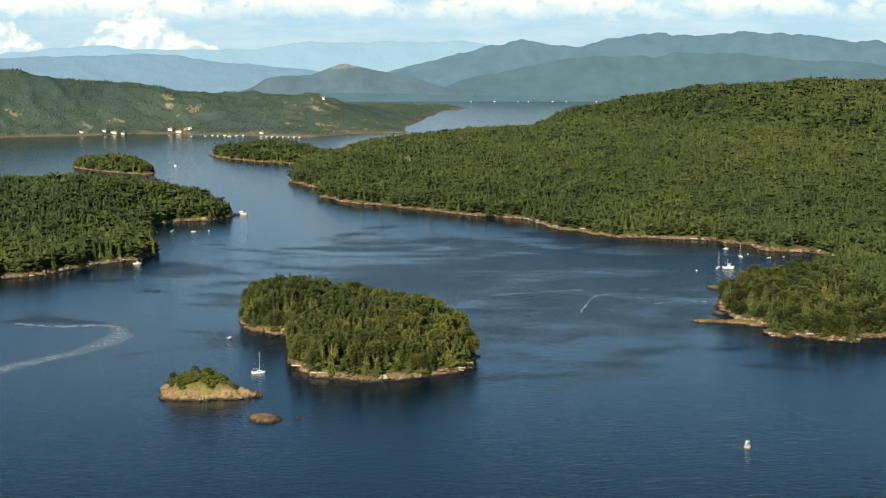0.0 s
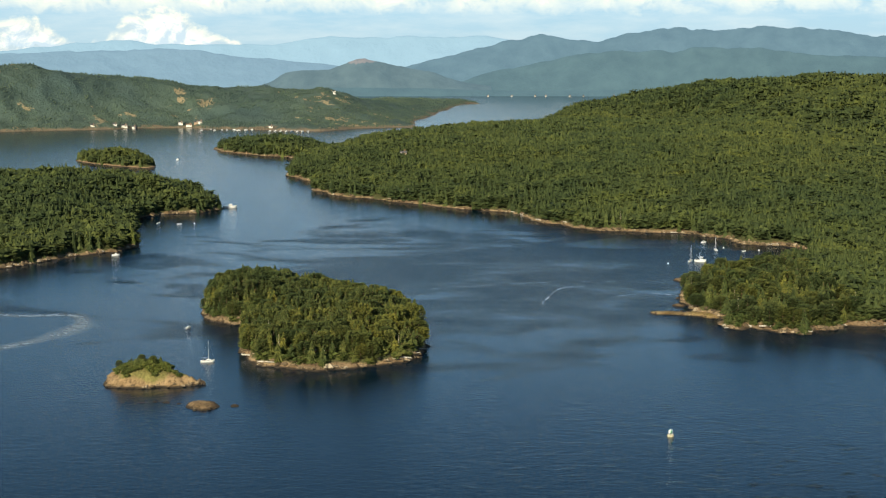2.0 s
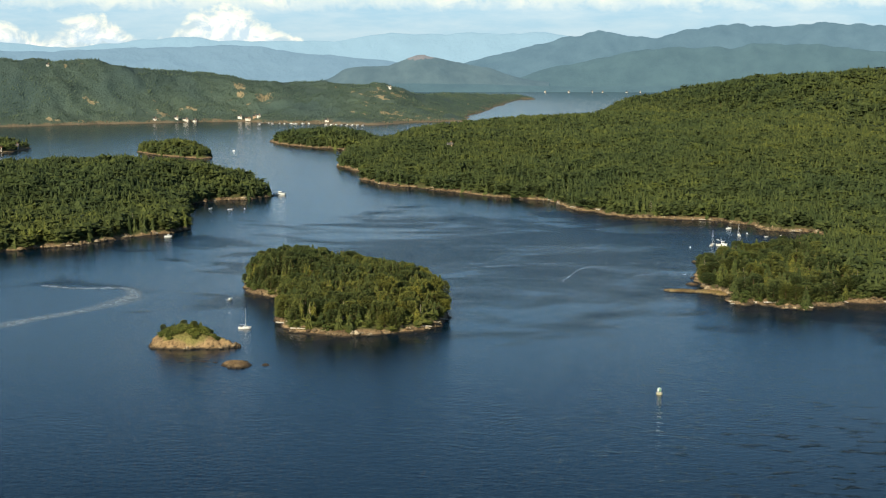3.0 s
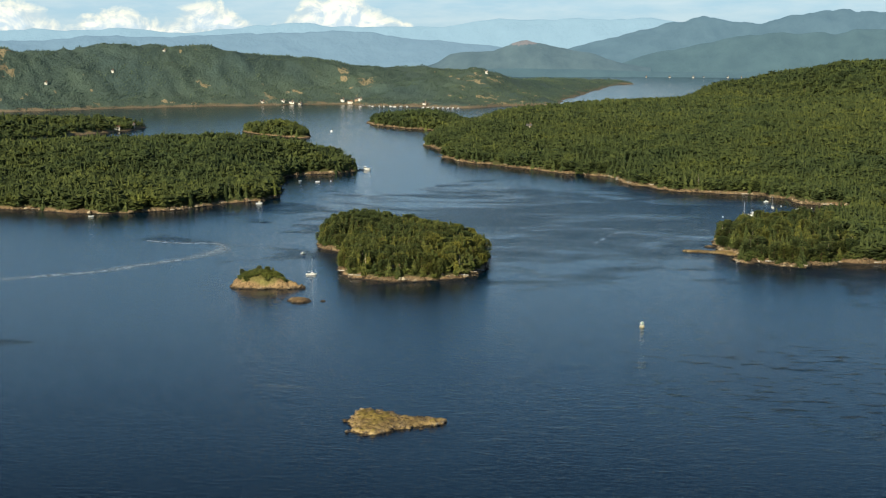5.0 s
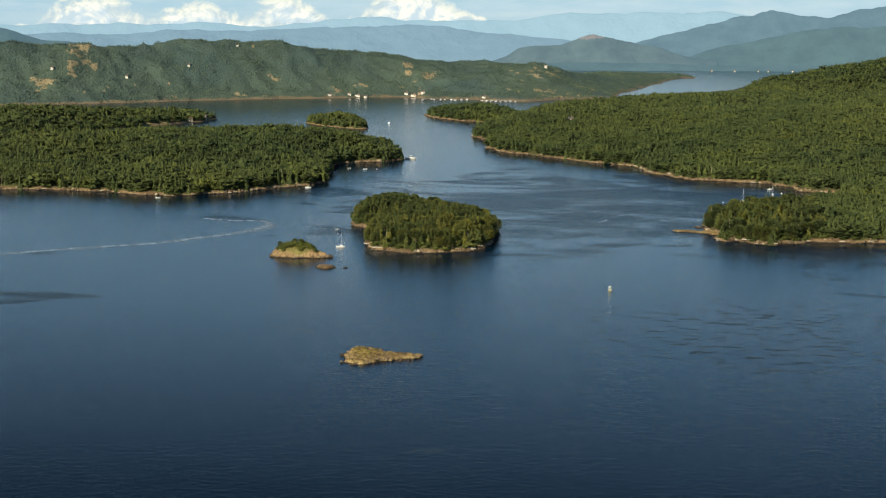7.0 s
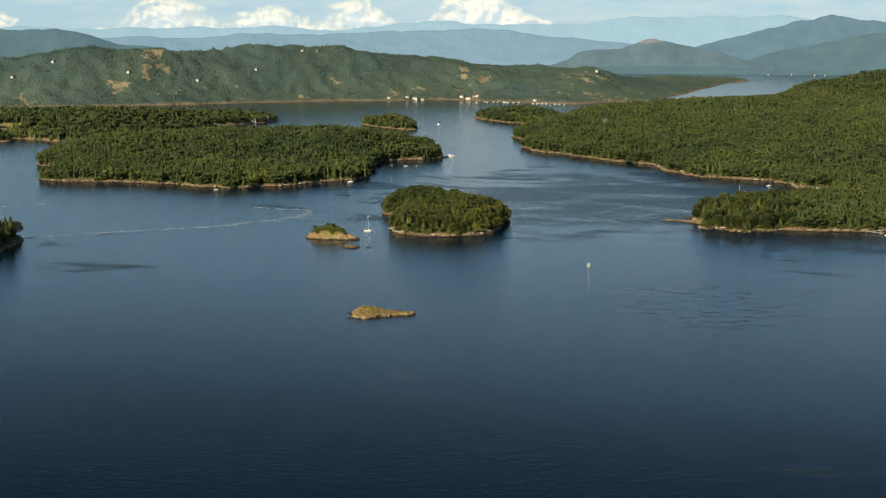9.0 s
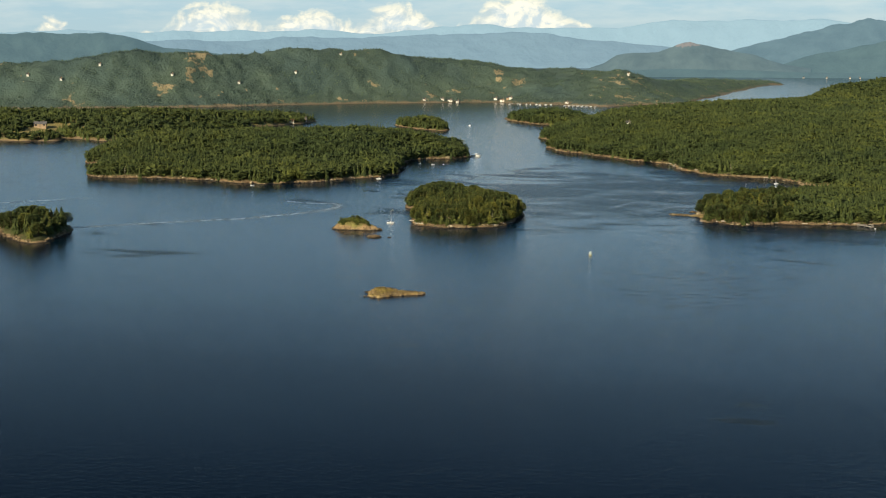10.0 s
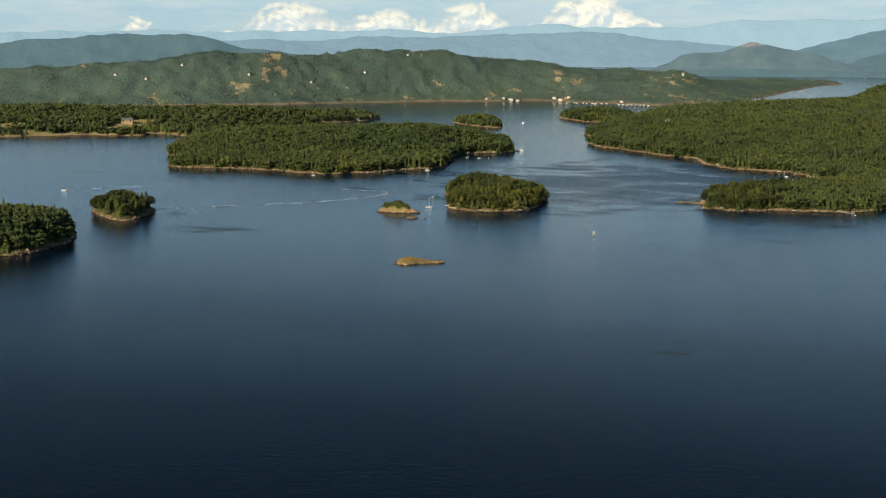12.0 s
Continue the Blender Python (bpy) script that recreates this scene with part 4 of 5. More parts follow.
boulders(ISLE_D, 160, (-170, -120, -110, -60), 0.75, 45, "tan boulders round a wooded islet")
boulders(ISLE_E, 160, (-190, -215, -100, -125), 0.8, 46, "tan boulders under a dark wooded island")
boulders(LEFT, 480, (-280, 60, -70, 260), 0.9, 47, "tan boulders along the long island's shore")
boulders(MAIN, 720, (-90, -10, 160, 420), 0.9, 48, "tan boulders along the mainland shore")
boulders(KNOLL, 130, (-165, 500, -60, 600), 1.4, 49, "tan boulders along a low island's shore")


# ---- pale lines of foam left by tide and boats ----
def foam_material():
    m = Nodes("thin_foam", 0.35)
    n = m.noise(11.0, 4, 0.55)
    m.colour((0.45, 0.52, 0.56))
    v = m.add("ShaderNodeSeparateXYZ", Vector=m.add("ShaderNodeUVMap").outputs[0]).outputs["Y"]
    edge = m.math("MULTIPLY", m.math("MULTIPLY", v, m.math("SUBTRACT", 1.0, v)), 4.0)
    thin = m.math("MULTIPLY", m.ramp(n, (0.3, 0.26), (0.7, 0.58)), m.ramp(m.noise(2.2, 4, 0.6, m.coords((1, 1.6, 1))), (0.28, 0.55), (0.65, 1.0)))
    m.put(m.bsdf, "Alpha", m.math("MULTIPLY", thin, edge))
    return m.mat


M_FOAM = foam_material()


def foam_line(points, wide, label):
    p = np.array(points, float)
    fine = []
    for i in range(len(p) - 1):
        a, b, c, d = p[max(i - 1, 0)], p[i], p[i + 1], p[min(i + 2, len(p) - 1)]
        for t in np.arange(0, 1, 0.1):
            fine.append(0.5 * (2 * b + (c - a) * t + (2 * a - 5 * b + 4 * c - d) * t * t + (3 * b - a - 3 * c + d) * t ** 3))
    fine = np.array(fine)
    d = np.gradient(fine, axis=0)
    side = np.stack([-d[:, 1], d[:, 0]], 1) / np.linalg.norm(d, axis=1)[:, None]
    u = np.linspace(0, 1, len(fine))
    w = wide * (0.35 + 0.65 * np.sin(np.pi * np.clip(u * 0.9 + 0.08, 0, 1))) * (1 + 0.6 * fractal(fine[:, 0], fine[:, 1], 12.0, 3))
    v = np.concatenate([np.c_[fine + side * w[:, None] / 2, np.full(len(fine), 0.02)], np.c_[fine - side * w[:, None] / 2, np.full(len(fine), 0.02)]])
    n = len(fine)
    f = [(k, k + 1, n + k + 1, n + k) for k in range(n - 1)]
    ob = mesh_object("foam_line", v, f, M_FOAM)
    uv = ob.data.uv_layers.new(name="UVMap")
    at = np.array(f).ravel()
    uv.data.foreach_set("uv", np.stack([u[at % n], (at < n).astype(float)], 1).ravel())
    return tagged(ob, label, "foam", kind="stuff")


foam_line([(-150, -92), (-120, -62), (-97.7, -43.4), (-86.1, -34.6), (-77.7, -21.7), (-69.7, -9.8), (-65.5, 4), (-66.7, 12.1), (-71.6, 18.6), (-83.3, 17.3), (-94, 21)], 7.5,
          "pale hooked line of foam on the sea")
foam_line([(-214, -32), (-202, -18), (-190, -6), (-176, 7)], 4.0, "faint wake left on the sea")
foam_line([(40.5, 36), (40.6, 40), (42, 45), (44, 54), (47, 61), (54, 64)], 0.9, "curl of pale foam in the tide race")
foam_line([(12, 58), (22, 62), (32, 66), (41, 69), (58, 71), (75, 69)], 0.9, "thin pale tide line on the sea")

foam_line([(60, 49), (66, 52), (72, 52), (77, 49)], 1.0, "short pale streak of foam off the point")
foam_line([(62, 60), (70, 63), (78, 62)], 0.8, "short pale streak of foam off the point")

# ---- bare standing trunks ----
M_SNAG = plain("weathered_grey_wood", (0.46, 0.40, 0.32), 0.85, 0, 0.25, 0.4)


def snag(m, tall, seed):
    root = tagged(new("dead_tree"), "bare pale dead tree standing among the firs", "dead tree", "dead trees")
    trunk = part("trunk", trunk_shape(bmesh.new(), 0.03, 4, seed), M_SNAG, root)
    trunk.scale = (tall * 0.45, tall * 0.45, tall)
    root.matrix_basis = m
    return root


rng = random.Random(77)
for land, area, count in ((ISLAND, (-24, -38, 14, -16), 7), (MAIN, (76, -2, 140, 40), 10), (MAIN, (-50, 120, 110, 330), 12), (LEFT, (-240, 70, -85, 140), 8)):
    edge = land.spots(2.8, 1.8, area, 91, lambda x, y: land.reach(x, y) < 7.0)
    for x, y, z in rng.sample([tuple(p) for p in edge], count):
        h = rng.uniform(4.2, 5.6)
        snag(pose(x, y, z - 0.2, rng.uniform(-4, 4), rng.uniform(-4, 4), rng.uniform(0, 360)), h, rng.randrange(9))

# ---- boats and marks ----
M_WHITE = plain("white_gelcoat", (0.80, 0.79, 0.76), 0.3, 0, 0.05, 0.6)
M_NAVY = plain("navy_paint", (0.02, 0.03, 0.06), 0.35)
M_TEAK = plain("weathered_teak", (0.33, 0.24, 0.15), 0.7, 0, 0.2, 0.2)
M_ALLOY = plain("grey_alloy", (0.62, 0.63, 0.64), 0.35, 0.6, 0.05, 0.5)
M_CANVAS = plain("sail_canvas", (0.10, 0.13, 0.22), 0.9)
M_GLASS = plain("dark_window", (0.02, 0.025, 0.03), 0.08)
M_GREEN = plain("green_buoy_paint", (0.05, 0.28, 0.12), 0.45)
M_YELLOW = plain("stained_cream_paint", (0.66, 0.60, 0.40), 0.6, 0, 0.3)
M_DOCK = plain("grey_dock_wood", (0.36, 0.32, 0.27), 0.85, 0, 0.2, 0.3)
M_ROOF = plain("grey_shingle_roof", (0.16, 0.15, 0.15), 0.85, 0, 0.2, 0.4)
M_RUSTROOF = plain("brown_roof", (0.22, 0.13, 0.08), 0.85, 0, 0.2, 0.4)
M_WALL = plain("pale_house_wall", (0.74, 0.70, 0.62), 0.8, 0, 0.06, 0.8)
M_TANWALL = plain("cedar_house_wall", (0.42, 0.30, 0.19), 0.8, 0, 0.12, 0.5)


def box(bm, x0, x1, y0, y1, z0, z1, taper=0.0):
    lo = [bm.verts.new(p) for p in ((x0, y0, z0), (x1, y0, z0), (x1, y1, z0), (x0, y1, z0))]
    t = taper
    hi = [bm.verts.new(p) for p in ((x0 + t, y0 + t, z1), (x1 - t, y0 + t, z1), (x1 - t, y1 - t, z1), (x0 + t, y1 - t, z1))]
    bm.faces.new(lo[::-1])
    bm.faces.new(hi)
    for k in range(4):
        bm.faces.new((lo[k], lo[(k + 1) % 4], hi[(k + 1) % 4], hi[k]))
    return bm


def rod(bm, p, q, r, sides=8, r2=None):
    p, q = Vector(p), Vector(q)
    turn = (q - p).to_track_quat("Z", "Y").to_matrix()
    rings = []
    for c, rr in ((p, r), (q, r if r2 is None else r2)):
        rings.append([bm.verts.new(c + turn @ Vector((math.cos(6.28319 * k / sides) * rr, math.sin(6.28319 * k / sides) * rr, 0))) for k in range(sides)])
    for k in range(sides):
        bm.faces.new((rings[0][k], rings[0][(k + 1) % sides], rings[1][(k + 1) % sides], rings[1][k]))
    bm.faces.new(rings[0][::-1])
    bm.faces.new(rings[1])
    return bm


def hull_mesh(long, beam, free, draft, blunt=0.7, sheer=0.25):
    """A hull lofted along x, bow at +x, open rim capped by the deck."""
    bm = bmesh.new()
    rows = []
    for k in range(11):
        u = k / 10
        w = beam / 2 * (1 - max(0, (u - 0.45) / 0.55) ** 2.2) * (blunt + (1 - blunt) * min(1, u / 0.4))
        rim = free * (1 + sheer * (2 * u - 0.7) ** 2)
        x = (u - 0.5) * long
        keel = -draft * (1 - max(0, (u - 0.75) / 0.25) ** 2)
        rake = 0.06 * long * u
        rows.append([bm.verts.new(v) for v in ((x + rake, -w, rim), (x + rake * .6, -w * 0.94, rim * 0.45), (x, -w * 0.66, keel * 0.55), (x, 0, keel),
                                               (x, w * 0.66, keel * 0.55), (x + rake * .6, w * 0.94, rim * 0.45), (x + rake, w, rim))])
    for a, b in zip(rows, rows[1:]):
        for k in range(6):
            bm.faces.new((a[k], b[k], b[k + 1], a[k + 1]))
    bm.faces.new(rows[0])
    bmesh.ops.remove_doubles(bm, verts=bm.verts, dist=0.004)
    bmesh.ops.recalc_face_normals(bm, faces=bm.faces)
    return bm


def deck_mesh(long, beam, free, blunt=0.7, sheer=0.25, drop=0.06):
    bm = bmesh.new()
    rows = []
    for k in range(11):
        u = k / 10
        w = beam / 2 * 0.95 * (1 - max(0, (u - 0.45) / 0.55) ** 2.2) * (blunt + (1 - blunt) * min(1, u / 0.4))
        rim = free * (1 + sheer * (2 * u - 0.7) ** 2) - drop
        x = (u - 0.5) * long + 0.06 * long * u - 0.01
        rows.append([bm.verts.new(v) for v in ((x, -w, rim), (x, 0, rim + 0.04), (x, w, rim))])
    for a, b in zip(rows, rows[1:]):
        for k in range(2):
            bm.faces.new((a[k], b[k], b[k + 1], a[k + 1]))
    bmesh.ops.remove_doubles(bm, verts=bm.verts, dist=0.004)
    return bm


def sailboat(m, long, label, hull=None, mast=1.55):
    root = tagged(new("sailboat"), label, "sailboat", "moored boats")
    beam, free = long * 0.31, long * 0.125
    part("hull", hull_mesh(long, beam, free, long * 0.08), hull or M_WHITE, root, smooth=True)
    part("deck", deck_mesh(long, beam, free), M_WHITE, root)
    bm = box(bmesh.new(), -long * 0.08, long * 0.26, -beam * 0.27, beam * 0.27, free * 0.85, free * 1.75, beam * 0.05)
    cabin = part("cabin", bm, M_WHITE, root)
    part("window_strip", box(bmesh.new(), -long * 0.05, long * 0.2, -beam * 0.262, beam * 0.262, free * 1.2, free * 1.45), M_GLASS, cabin, "dark cabin windows")
    part("cockpit", box(bmesh.new(), -long * 0.42, -long * 0.12, -beam * 0.22, beam * 0.22, free * 0.8, free * 1.02), M_TEAK, root)
    top = free + long * mast
    part("mast", rod(bmesh.new(), (long * 0.1, 0, free * 0.8), (long * 0.1, 0, top), long * 0.02, 8, long * 0.014), M_ALLOY, root, "tall pale mast")
    part("boom", rod(bmesh.new(), (long * 0.09, 0, free * 2.5), (-long * 0.36, 0, free * 2.6), long * 0.011), M_ALLOY, root)
    part("sail_cover", rod(bmesh.new(), (long * 0.08, 0, free * 2.8), (-long * 0.34, 0, free * 2.75), long * 0.03, 8, long * 0.018), M_CANVAS, root, "blue canvas over the furled sail")
    for name, p in (("forestay", (long * 0.53, 0, free * 1.2)), ("backstay", (-long * 0.48, 0, free)), ("shroud", (long * 0.07, beam * 0.45, free)), ("shroud", (long * 0.07, -beam * 0.45, free))):
        part(name, rod(bmesh.new(), p, (long * 0.1, 0, top * 0.97), 0.006, 4), M_ALLOY, root)
    part("spreader", rod(bmesh.new(), (long * 0.1, -beam * 0.3, top * 0.6), (long * 0.1, beam * 0.3, top * 0.6), 0.02, 5), M_ALLOY, root)
    root.matrix_basis = m
    return root


def motorboat(m, long, label, cabin=True, hull=None, group="moored boats"):
    root = tagged(new("motorboat"), label, "motorboat", group)
    beam, free = long * 0.36, long * 0.15
    part("hull", hull_mesh(long, beam, free, long * 0.06, 0.92, 0.3), hull or M_WHITE, root, smooth=True)
    part("deck", deck_mesh(long, beam, free, 0.92, 0.3), M_WHITE, root)
    if cabin:
        house_part = part("cabin", box(bmesh.new(), -long * 0.12, long * 0.2, -beam * 0.34, beam * 0.34, free * 0.8, free * 2.2, beam * 0.07), M_WHITE, root)
        part("windscreen", box(bmesh.new(), -long * 0.09, long * 0.185, -beam * 0.315, beam * 0.315, free * 1.45, free * 1.85), M_GLASS, house_part, "dark wheelhouse windows")
    else:
        part("thwart", box(bmesh.new(), -long * 0.1, 0, -beam * 0.4, beam * 0.4, free * 0.8, free * 1.0), M_TEAK, root)
    part("outboard_motor", box(bmesh.new(), -long * 0.56, -long * 0.49, -beam * 0.09, beam * 0.09, -0.1, free * 1.35, 0.02), M_NAVY, root)
    root.matrix_basis = m
    return root


def fishing_boat(m, long):
    root = tagged(new("fishing_boat"), "white fishing boat with a wheelhouse and short mast", "fishing boat", "moored boats")
    beam, free = long * 0.34, long * 0.16
    part("hull", hull_mesh(long, beam, free, long * 0.1, 0.8, 0.5), M_WHITE, root, smooth=True)
    part("deck", deck_mesh(long, beam, free, 0.8, 0.5), M_TEAK, root)
    wheelhouse = part("wheelhouse", box(bmesh.new(), -long * 0.02, long * 0.24, -beam * 0.3, beam * 0.3, free * 0.8, free * 2.7, beam * 0.03), M_WHITE, root)
    part("window_strip", box(bmesh.new(), 0.0, long * 0.236, -beam * 0.29, beam * 0.29, free * 1.9, free * 2.35), M_GLASS, wheelhouse)
    part("roof", box(bmesh.new(), -long * 0.05, long * 0.27, -beam * 0.34, beam * 0.34, free * 2.7, free * 2.85), M_ALLOY, wheelhouse)
    part("mast", rod(bmesh.new(), (-long * 0.06, 0, free), (-long * 0.06, 0, free + long * 0.62), long * 0.014), M_ALLOY, root)
    part("derrick", rod(bmesh.new(), (-long * 0.06, 0, free * 2), (-long * 0.4, 0, free + long * 0.42), long * 0.01), M_ALLOY, root)
    part("net_drum", rod(bmesh.new(), (-long * 0.36, -beam * 0.25, free * 1.35), (-long * 0.36, beam * 0.25, free * 1.35), long * 0.06, 12), M_NAVY, root)
    root.matrix_basis = m
    return root


def ferry(m, long):
    root = tagged(new("car_ferry"), "white double-ended car ferry crossing the strait", "ferry")
    b = long * 0.2
    bm = hull_mesh(long, b, long * 0.05, long * 0.03, 0.6, 0.15)
    part("hull", bm, M_NAVY, root, smooth=True)
    part("car_deck", box(bmesh.new(), -long * 0.46, long * 0.46, -b * 0.46, b * 0.46, long * 0.045, long * 0.105, 0.1), M_WHITE, root)
    saloon = part("passenger_deck", box(bmesh.new(), -long * 0.38, long * 0.38, -b * 0.42, b * 0.42, long * 0.105, long * 0.155, 0.1), M_WHITE, root)
    part("window_strip", box(bmesh.new(), -long * 0.36, long * 0.36, -b * 0.43, b * 0.43, long * 0.122, long * 0.138), M_GLASS, saloon)
    for x in (-0.3, 0.3):
        part("pilothouse", box(bmesh.new(), long * (x - 0.04), long * (x + 0.04), -b * 0.2, b * 0.2, long * 0.155, long * 0.195, 0.1), M_WHITE, root)
    part("funnel", rod(bmesh.new(), (0, 0, long * 0.155), (0, 0, long * 0.23), long * 0.025, 12), M_GREEN, root, "green funnel")
    root.matrix_basis = m
    return root


def channel_buoy(m, s=1.0):
    root = tagged(new("channel_buoy"), "green and white lighted channel buoy with a stained float", "buoy")
    part("float", rod(rod(bmesh.new(), (0, 0, -0.4 * s), (0, 0, 0.32 * s), 0.75 * s, 16), (0, 0, 0.32 * s), (0, 0, 0.45 * s), 0.75 * s, 16, 0.6 * s), M_YELLOW, root, "stained cream float")
    for k in range(4):
        a = k * math.pi / 2 + 0.4
        part("tower_leg", rod(bmesh.new(), (math.cos(a) * 0.5 * s, math.sin(a) * 0.5 * s, 0.42 * s), (math.cos(a) * 0.3 * s, math.sin(a) * 0.3 * s, 1.15 * s), 0.05 * s, 6), M_WHITE, root)
    part("day_board", box(bmesh.new(), -0.5 * s, 0.5 * s, -0.05 * s, 0.05 * s, 0.8 * s, 1.45 * s), M_WHITE, root, "white day board")
    part("cross_board", box(bmesh.new(), -0.05 * s, 0.05 * s, -0.5 * s, 0.5 * s, 0.8 * s, 1.45 * s), M_GREEN, root, "green day board")
    part("lantern", rod(bmesh.new(), (0, 0, 1.4 * s), (0, 0, 1.7 * s), 0.16 * s, 10, 0.12 * s), M_WHITE, root)
    root.matrix_basis = m
    return root


def mooring_buoy(m, r=0.35):
    root = tagged(new("mooring_buoy"), "small white mooring buoy afloat", "buoy", "mooring buoys")
    bm = bmesh.new()
    bmesh.ops.create_uvsphere(bm, u_segments=12, v_segments=8, radius=r)
    part("float", bm, M_WHITE, root, smooth=True)
    part("ring", rod(bmesh.new(), (0, 0, r * 0.9), (0, 0, r * 1.35), r * 0.12, 8), M_ALLOY, root)
    root.matrix_basis = m
    return root


def house(m, long, deep, wall_h, wall, roof, label, group="houses by the water"):
    root = tagged(new("house"), label, "house", group)
    part("wall", box(bmesh.new(), -long / 2, long / 2, -deep / 2, deep / 2, -1.5, wall_h), wall, root)
    bm = bmesh.new()
    o, h = 0.35, deep * 0.34
    pts = [(x, y, z) for x in (-long / 2 - o, long / 2 + o) for y, z in ((-deep / 2 - o, wall_h - 0.1), (0, wall_h + h), (deep / 2 + o, wall_h - 0.1), (deep / 2 + o, wall_h + 0.1), (0, wall_h + h + 0.22), (-deep / 2 - o, wall_h + 0.1))]
    v = [bm.verts.new(p) for p in pts]
    for k in range(6):
        bm.faces.new((v[k], v[(k + 1) % 6], v[6 + (k + 1) % 6], v[6 + k]))
    bm.faces.new(v[:6][::-1])
    bm.faces.new(v[6:])
    bmesh.ops.recalc_face_normals(bm, faces=bm.faces)
    part("roof", bm, roof, root)
    for side in (-1, 1):
        bm = bmesh.new()
        a = [bm.verts.new((side * long / 2 * 0.995, y, z)) for y, z in ((-deep / 2, wall_h - 0.05), (deep / 2, wall_h - 0.05), (0, wall_h + h - 0.05))]
        bm.faces.new(a)
        part("gable", bm, wall, root)
    n = max(2, int(long / 2.6))
    for k in range(n):
        x = (k + 0.5) / n * long - long / 2
        if k == n // 2:
            part("door", box(bmesh.new(), x - 0.45, x + 0.45, -deep / 2 - 0.04, -deep / 2 + 0.05, 0, 2.0), M_TEAK, root)
        else:
            part("window", box(bmesh.new(), x - 0.55, x + 0.55, -deep / 2 - 0.04, -deep / 2 + 0.05, 0.9, 2.0), M_GLASS, root)
    part("chimney", box(bmesh.new(), long * 0.2, long * 0.2 + 0.6, 0.2, 0.8, wall_h, wall_h + h + 0.9), M_RUSTROOF, root)
    root.matrix_basis = m
    return root


def dock(m, long, wide=1.6, label="grey wooden dock on piles at the shore"):
    root = tagged(new("dock"), label, "dock", "docks")
    n = max(6, int(long / 1.0))
    for k in range(n):
        x = k * long / n
        part("plank", box(bmesh.new(), x, x + long / n * 0.93, -wide / 2, wide / 2, 0.55, 0.63), M_DOCK, root)
    for x in np.arange(0.4, long, 3.0):
        for y in (-wide / 2, wide / 2):
            part("pile", rod(bmesh.new(), (x, y, -2), (x, y, 1.1), 0.12, 7), M_DOCK, root)
    for y in (-wide * 0.42, wide * 0.42):
        part("stringer", box(bmesh.new(), 0, long, y - 0.08, y + 0.08, 0.38, 0.55), M_DOCK, root)
    root.matrix_basis = m
    return root


def on(land, x, y, rz=0.0, dz=0.0):
    z = float(land.height(np.array([x], float), np.array([y], float))[0])
    return pose(x, y, max(z, 0) + dz, 0, 0, rz)


# ---- driftwood ----
def drift_log(m, long, thick, seed):
    root = tagged(new("driftwood_log"), "bleached driftwood log stranded on the rocks", "driftwood", "driftwood logs")
    r = random.Random(seed)
    bend = (r.uniform(-0.1, 0.1) * long, 0, thick)
    bm = rod(bmesh.new(), (-long / 2, 0, thick * 0.7), bend, thick, 7, thick * 0.85)
    part("trunk", rod(bm, bend, (long / 2, r.uniform(-0.2, 0.2), thick * 0.8), thick * 0.85, 7, thick * 0.5), M_DRIFT, root)
    for k in range(5):
        a = k * 1.26 + r.random()
        part("root", rod(bmesh.new(), (-long / 2, 0, thick * 0.7), (-long / 2 - thick * 1.2, math.cos(a) * thick * 2.2, thick * (0.9 + math.sin(a) * 1.8)), thick * 0.3, 5, thick * 0.1), M_DRIFT, root)
    root.matrix_basis = m
    return root


M_DRIFT = plain("bleached_driftwood", (0.62, 0.56, 0.47), 0.85, 0, 0.2, 0.3)
rng = random.Random(5)
for land, area, count in ((MAIN, (76, -4, 140, 24), 16), (MAIN, (20, 100, 125, 262), 14), (LEFT, (-240, 70, -84, 130), 12), (ISLAND, (-26, -40, 14, -16), 6)):
    edge = land.spots(1.1, 0.0, area, 33, lambda x, y: (land.reach(x, y) > 0.2) & (land.reach(x, y) < 1.0))
    for x, y, z in rng.sample([tuple(p) for p in edge], min(count, len(edge))):
        drift_log(pose(x, y, max(z, 0.15), 0, rng.uniform(-5, 5), rng.uniform(-40, 40)), rng.uniform(1.6, 3.6), rng.uniform(0.11, 0.19), rng.randrange(99))

sailboat(pose(-29.2, -29.7, 0, 0, 0, 8), 2.7, "white sailboat moored off the small island, sails furled", None, 1.5)
motorboat(pose(-40.4, 3.9, 0, 0, 0, 60), 1.6, "small white motorboat with a dark stern, moored", True)
sailboat(pose(98.5, 132, 0, 0, 0, 100), 2.7, "white sailboat moored in the sheltered bay", None, 1.45)
fishing_boat(pose(90, 108, 0, 0, 0, -30), 3.4)
sailboat(pose(87.2, 108.5, 0, 0, 0, 60), 2.8, "tall-masted white sailboat beside the fishing boat", None, 1.6)
motorboat(pose(97.5, 150, 0, 0, 0, 20), 1.9, "small white boat moored below the trees")
motorboat(pose(107, 130, 0, 0, 0, 30), 1.5, "small white dinghy moored in the cove", False)
motorboat(pose(112, 132, 0, 0, 0, 80), 1.5, "small white dinghy moored in the cove", False)
mooring_buoy(pose(102, 138, 0), 0.25)
mooring_buoy(pose(80, 104, 0), 0.25)
motorboat(pose(-87, 115, 0, 0, 0, 15), 2.4, "white runabout lying off the rocky shore")
motorboat(pose(-93, 195, 0, 0, 0, 70), 2.0, "small open boat in the cove", False)
motorboat(pose(-85, 193, 0, 0, 0, 20), 1.8, "small open boat in the cove", False)
mooring_buoy(pose(-80, 196, 0), 0.25)
motorboat(pose(-76.5, 247, 0, 0, 0, 6), 5.0, "long white motorboat passing the island's point")
motorboat(pose(-212, -33, 0, 0, 0, 10), 2.6, "white open boat lying in the sound", False)
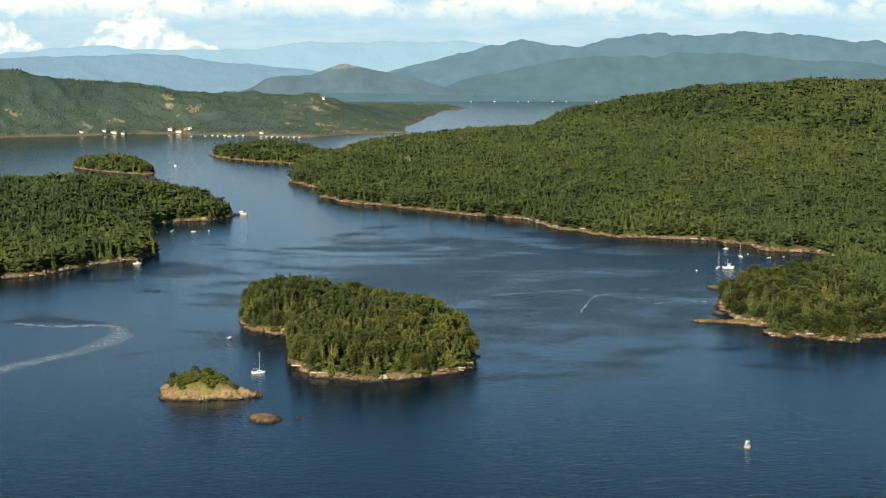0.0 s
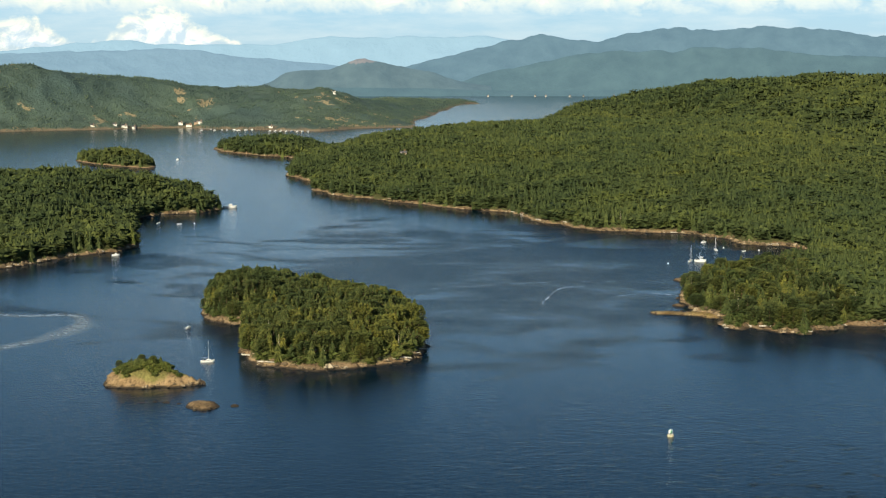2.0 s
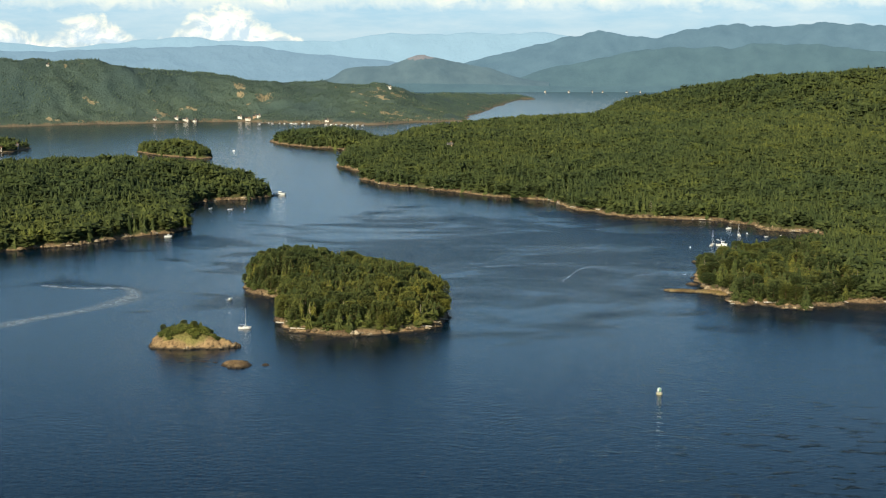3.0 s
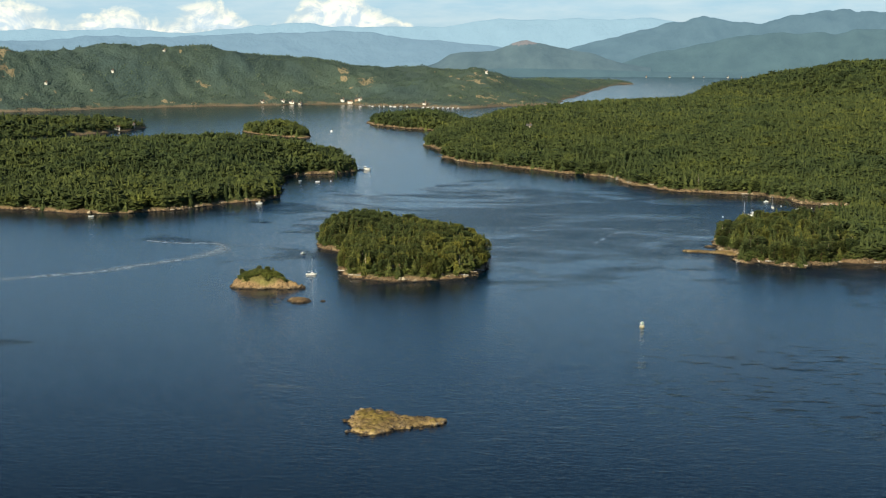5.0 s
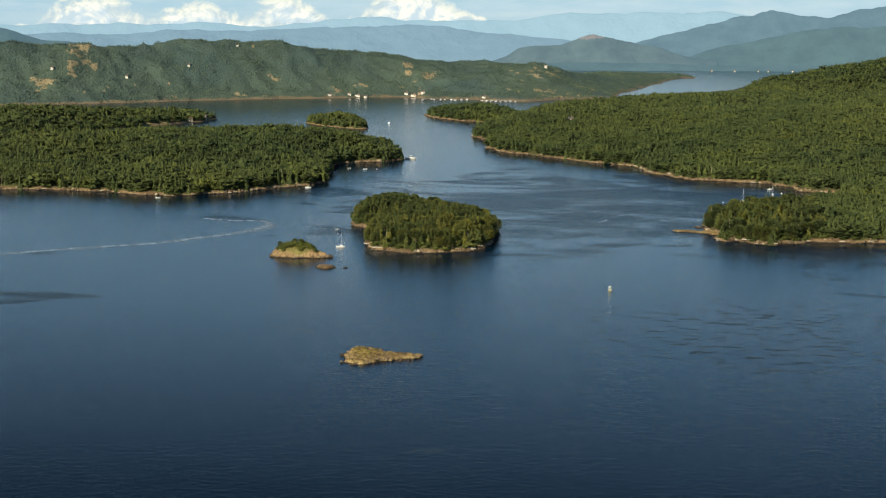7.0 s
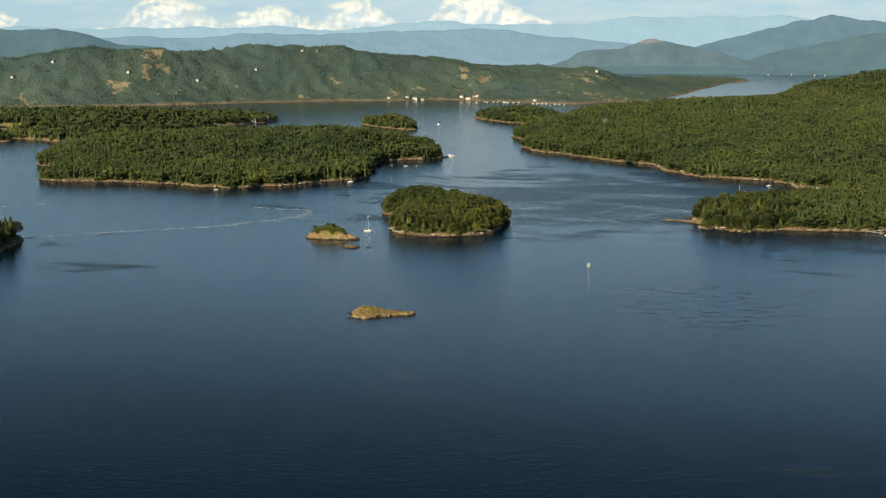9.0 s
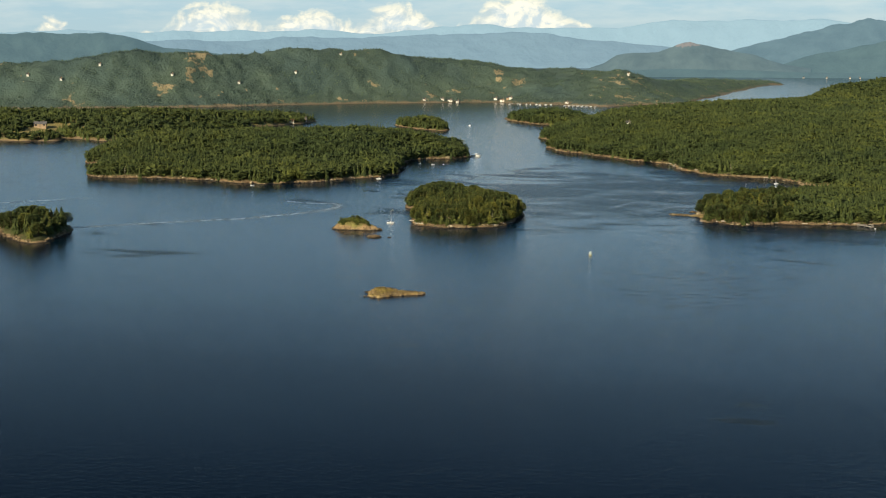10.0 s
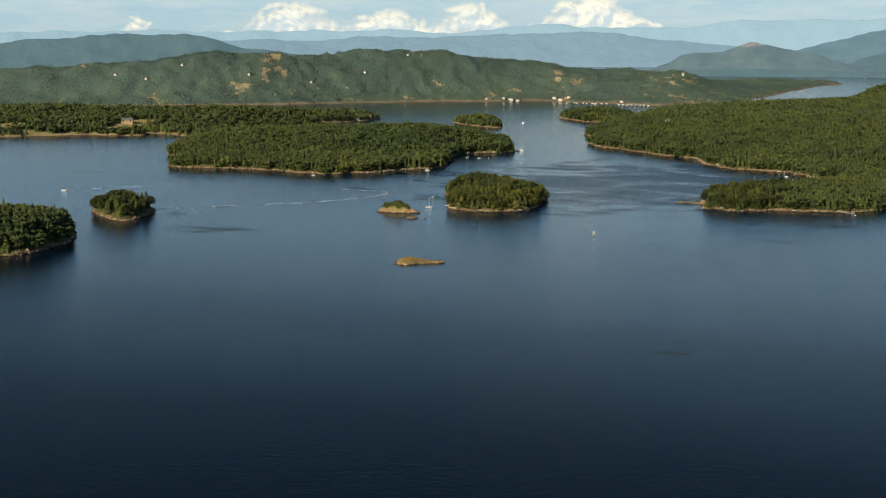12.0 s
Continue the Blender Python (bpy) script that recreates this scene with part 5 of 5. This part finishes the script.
motorboat(pose(-133, 70.5, 0, 0, 0, 20), 1.8, "small white boat lying off the rocky shore", False)
mooring_buoy(pose(142, 8, 0), 0.3)
mooring_buoy(pose(-155, 500, 0), 0.8)
channel_buoy(pose(56.2, -80.7, 0, 0, 0, 25), 0.72)
ferry(pose(43, 735, 0, 0, 0, 12), 11)
dock(pose(136, 14, 0, 0, 0, -40), 7, 1.0)
house(on(ISLAND, -6.3, -32, -6), 1.1, 1.0, 0.9, M_TANWALL, M_WALL, "small pale cabin among the island's trees")
house(on(MAIN, -16, 400, 20, 1.6), 2.6, 2.0, 1.6, M_WALL, M_ROOF, "pale house showing through the mainland forest")
house(on(FIELD, -402, 304, 24, 0.3), 8, 4, 2.2, M_TANWALL, M_ROOF, "long tan house above an open field")
house(on(FIELD, -492, 262, 24, 0.3), 6, 4, 2.2, M_WALL, M_ROOF, "pale farmhouse in an open field")
house(on(FIELD, -289, 494, 24, 0.3), 3.4, 2.6, 1.6, M_WALL, M_ROOF, "pale cottage at the water's edge")
house(on(FIELD, -293, 478, 24, 0.3), 3.4, 2.6, 1.6, M_WALL, M_RUSTROOF, "pale cottage at the water's edge")
house(on(FARHILLS, -113, 955, 10, 0.9), 2.2, 1.8, 1.0, M_WALL, M_WALL, "white house alone on the wooded hillside", "hillside houses")
for x, y, rz in ((-585, 680, 20), (-470, 750, 10), (-610, 650, 30), (-400, 850, 15), (-520, 705, 20), (-640, 640, 25), (-430, 800, 12)):
    house(on(FARHILLS, x, y, rz, 0.9), 2.2, 1.8, 0.9, M_WALL, M_ROOF, "small pale house in a clearing on the distant hillside", "hillside houses")
for x, y, rz, w in ((-284, 838, 15, 7), (-277, 842, 8, 10), (-270, 846, 0, 6), (-300, 828, 30, 6)):
    house(on(FARHILLS, x, y, rz, 0.5), w * 0.45, 2.4, 1.0, M_WALL, M_ROOF, "white waterfront house on the far shore")

# ---- harbour on the far shore ----
for x, y, w, wall, roof in ((-224, 858, 13, M_WALL, M_RUSTROOF), (-219, 864, 11, M_TANWALL, M_ROOF), (-214, 856, 9, M_WALL, M_ROOF), (-232, 862, 10, M_WALL, M_ROOF), (-150, 830, 9, M_WALL, M_ROOF)):
    house(on(FARHILLS, x - 2, y, 5, 0.6), w * 0.34, 2.4, 1.0, wall, roof, "pale harbour building by the ferry landing", "harbour buildings")
for x, y, rz, n in ((-212, 838, -60, 12), (-206, 836, -50, 14), (-150, 812, -8, 34)):
    dock(pose(x, y, 0, 0, 0, rz), n, 2.0, "marina dock on the far shore")
rng = random.Random(8)
for k in range(16):
    motorboat(pose(-149 + (k % 8) * 4.6, 804 + 5 * (k // 8) - (k % 8) * 1.4, 0, 0, 0, 80 + rng.uniform(-8, 8)), 2.4, "white pleasure boat berthed at the marina", True, None, "marina boats")
for k in range(9):
    motorboat(pose(-206 + k * 5, 822 + rng.uniform(-10, 6), 0, 0, 0, rng.uniform(0, 180)), rng.uniform(2.2, 3.2), "white boat lying off the harbour", True, None, "marina boats")

# ---- houses strung along the low shore across the strait ----
rng = random.Random(21)
for k in range(16):
    a = radians(-1.0 + k * 0.75 + rng.uniform(-0.3, 0.3))
    d = 2152 + rng.uniform(-4, 4)
    house(pose(EYE[0] + d * math.sin(a), EYE[1] + d * math.cos(a), 0.6, 0, 0, -math.degrees(a)), rng.uniform(1.4, 2.8), 1.4, 0.45, M_WALL, M_ROOF, "small pale house on the low shore across the strait", "far shore houses")
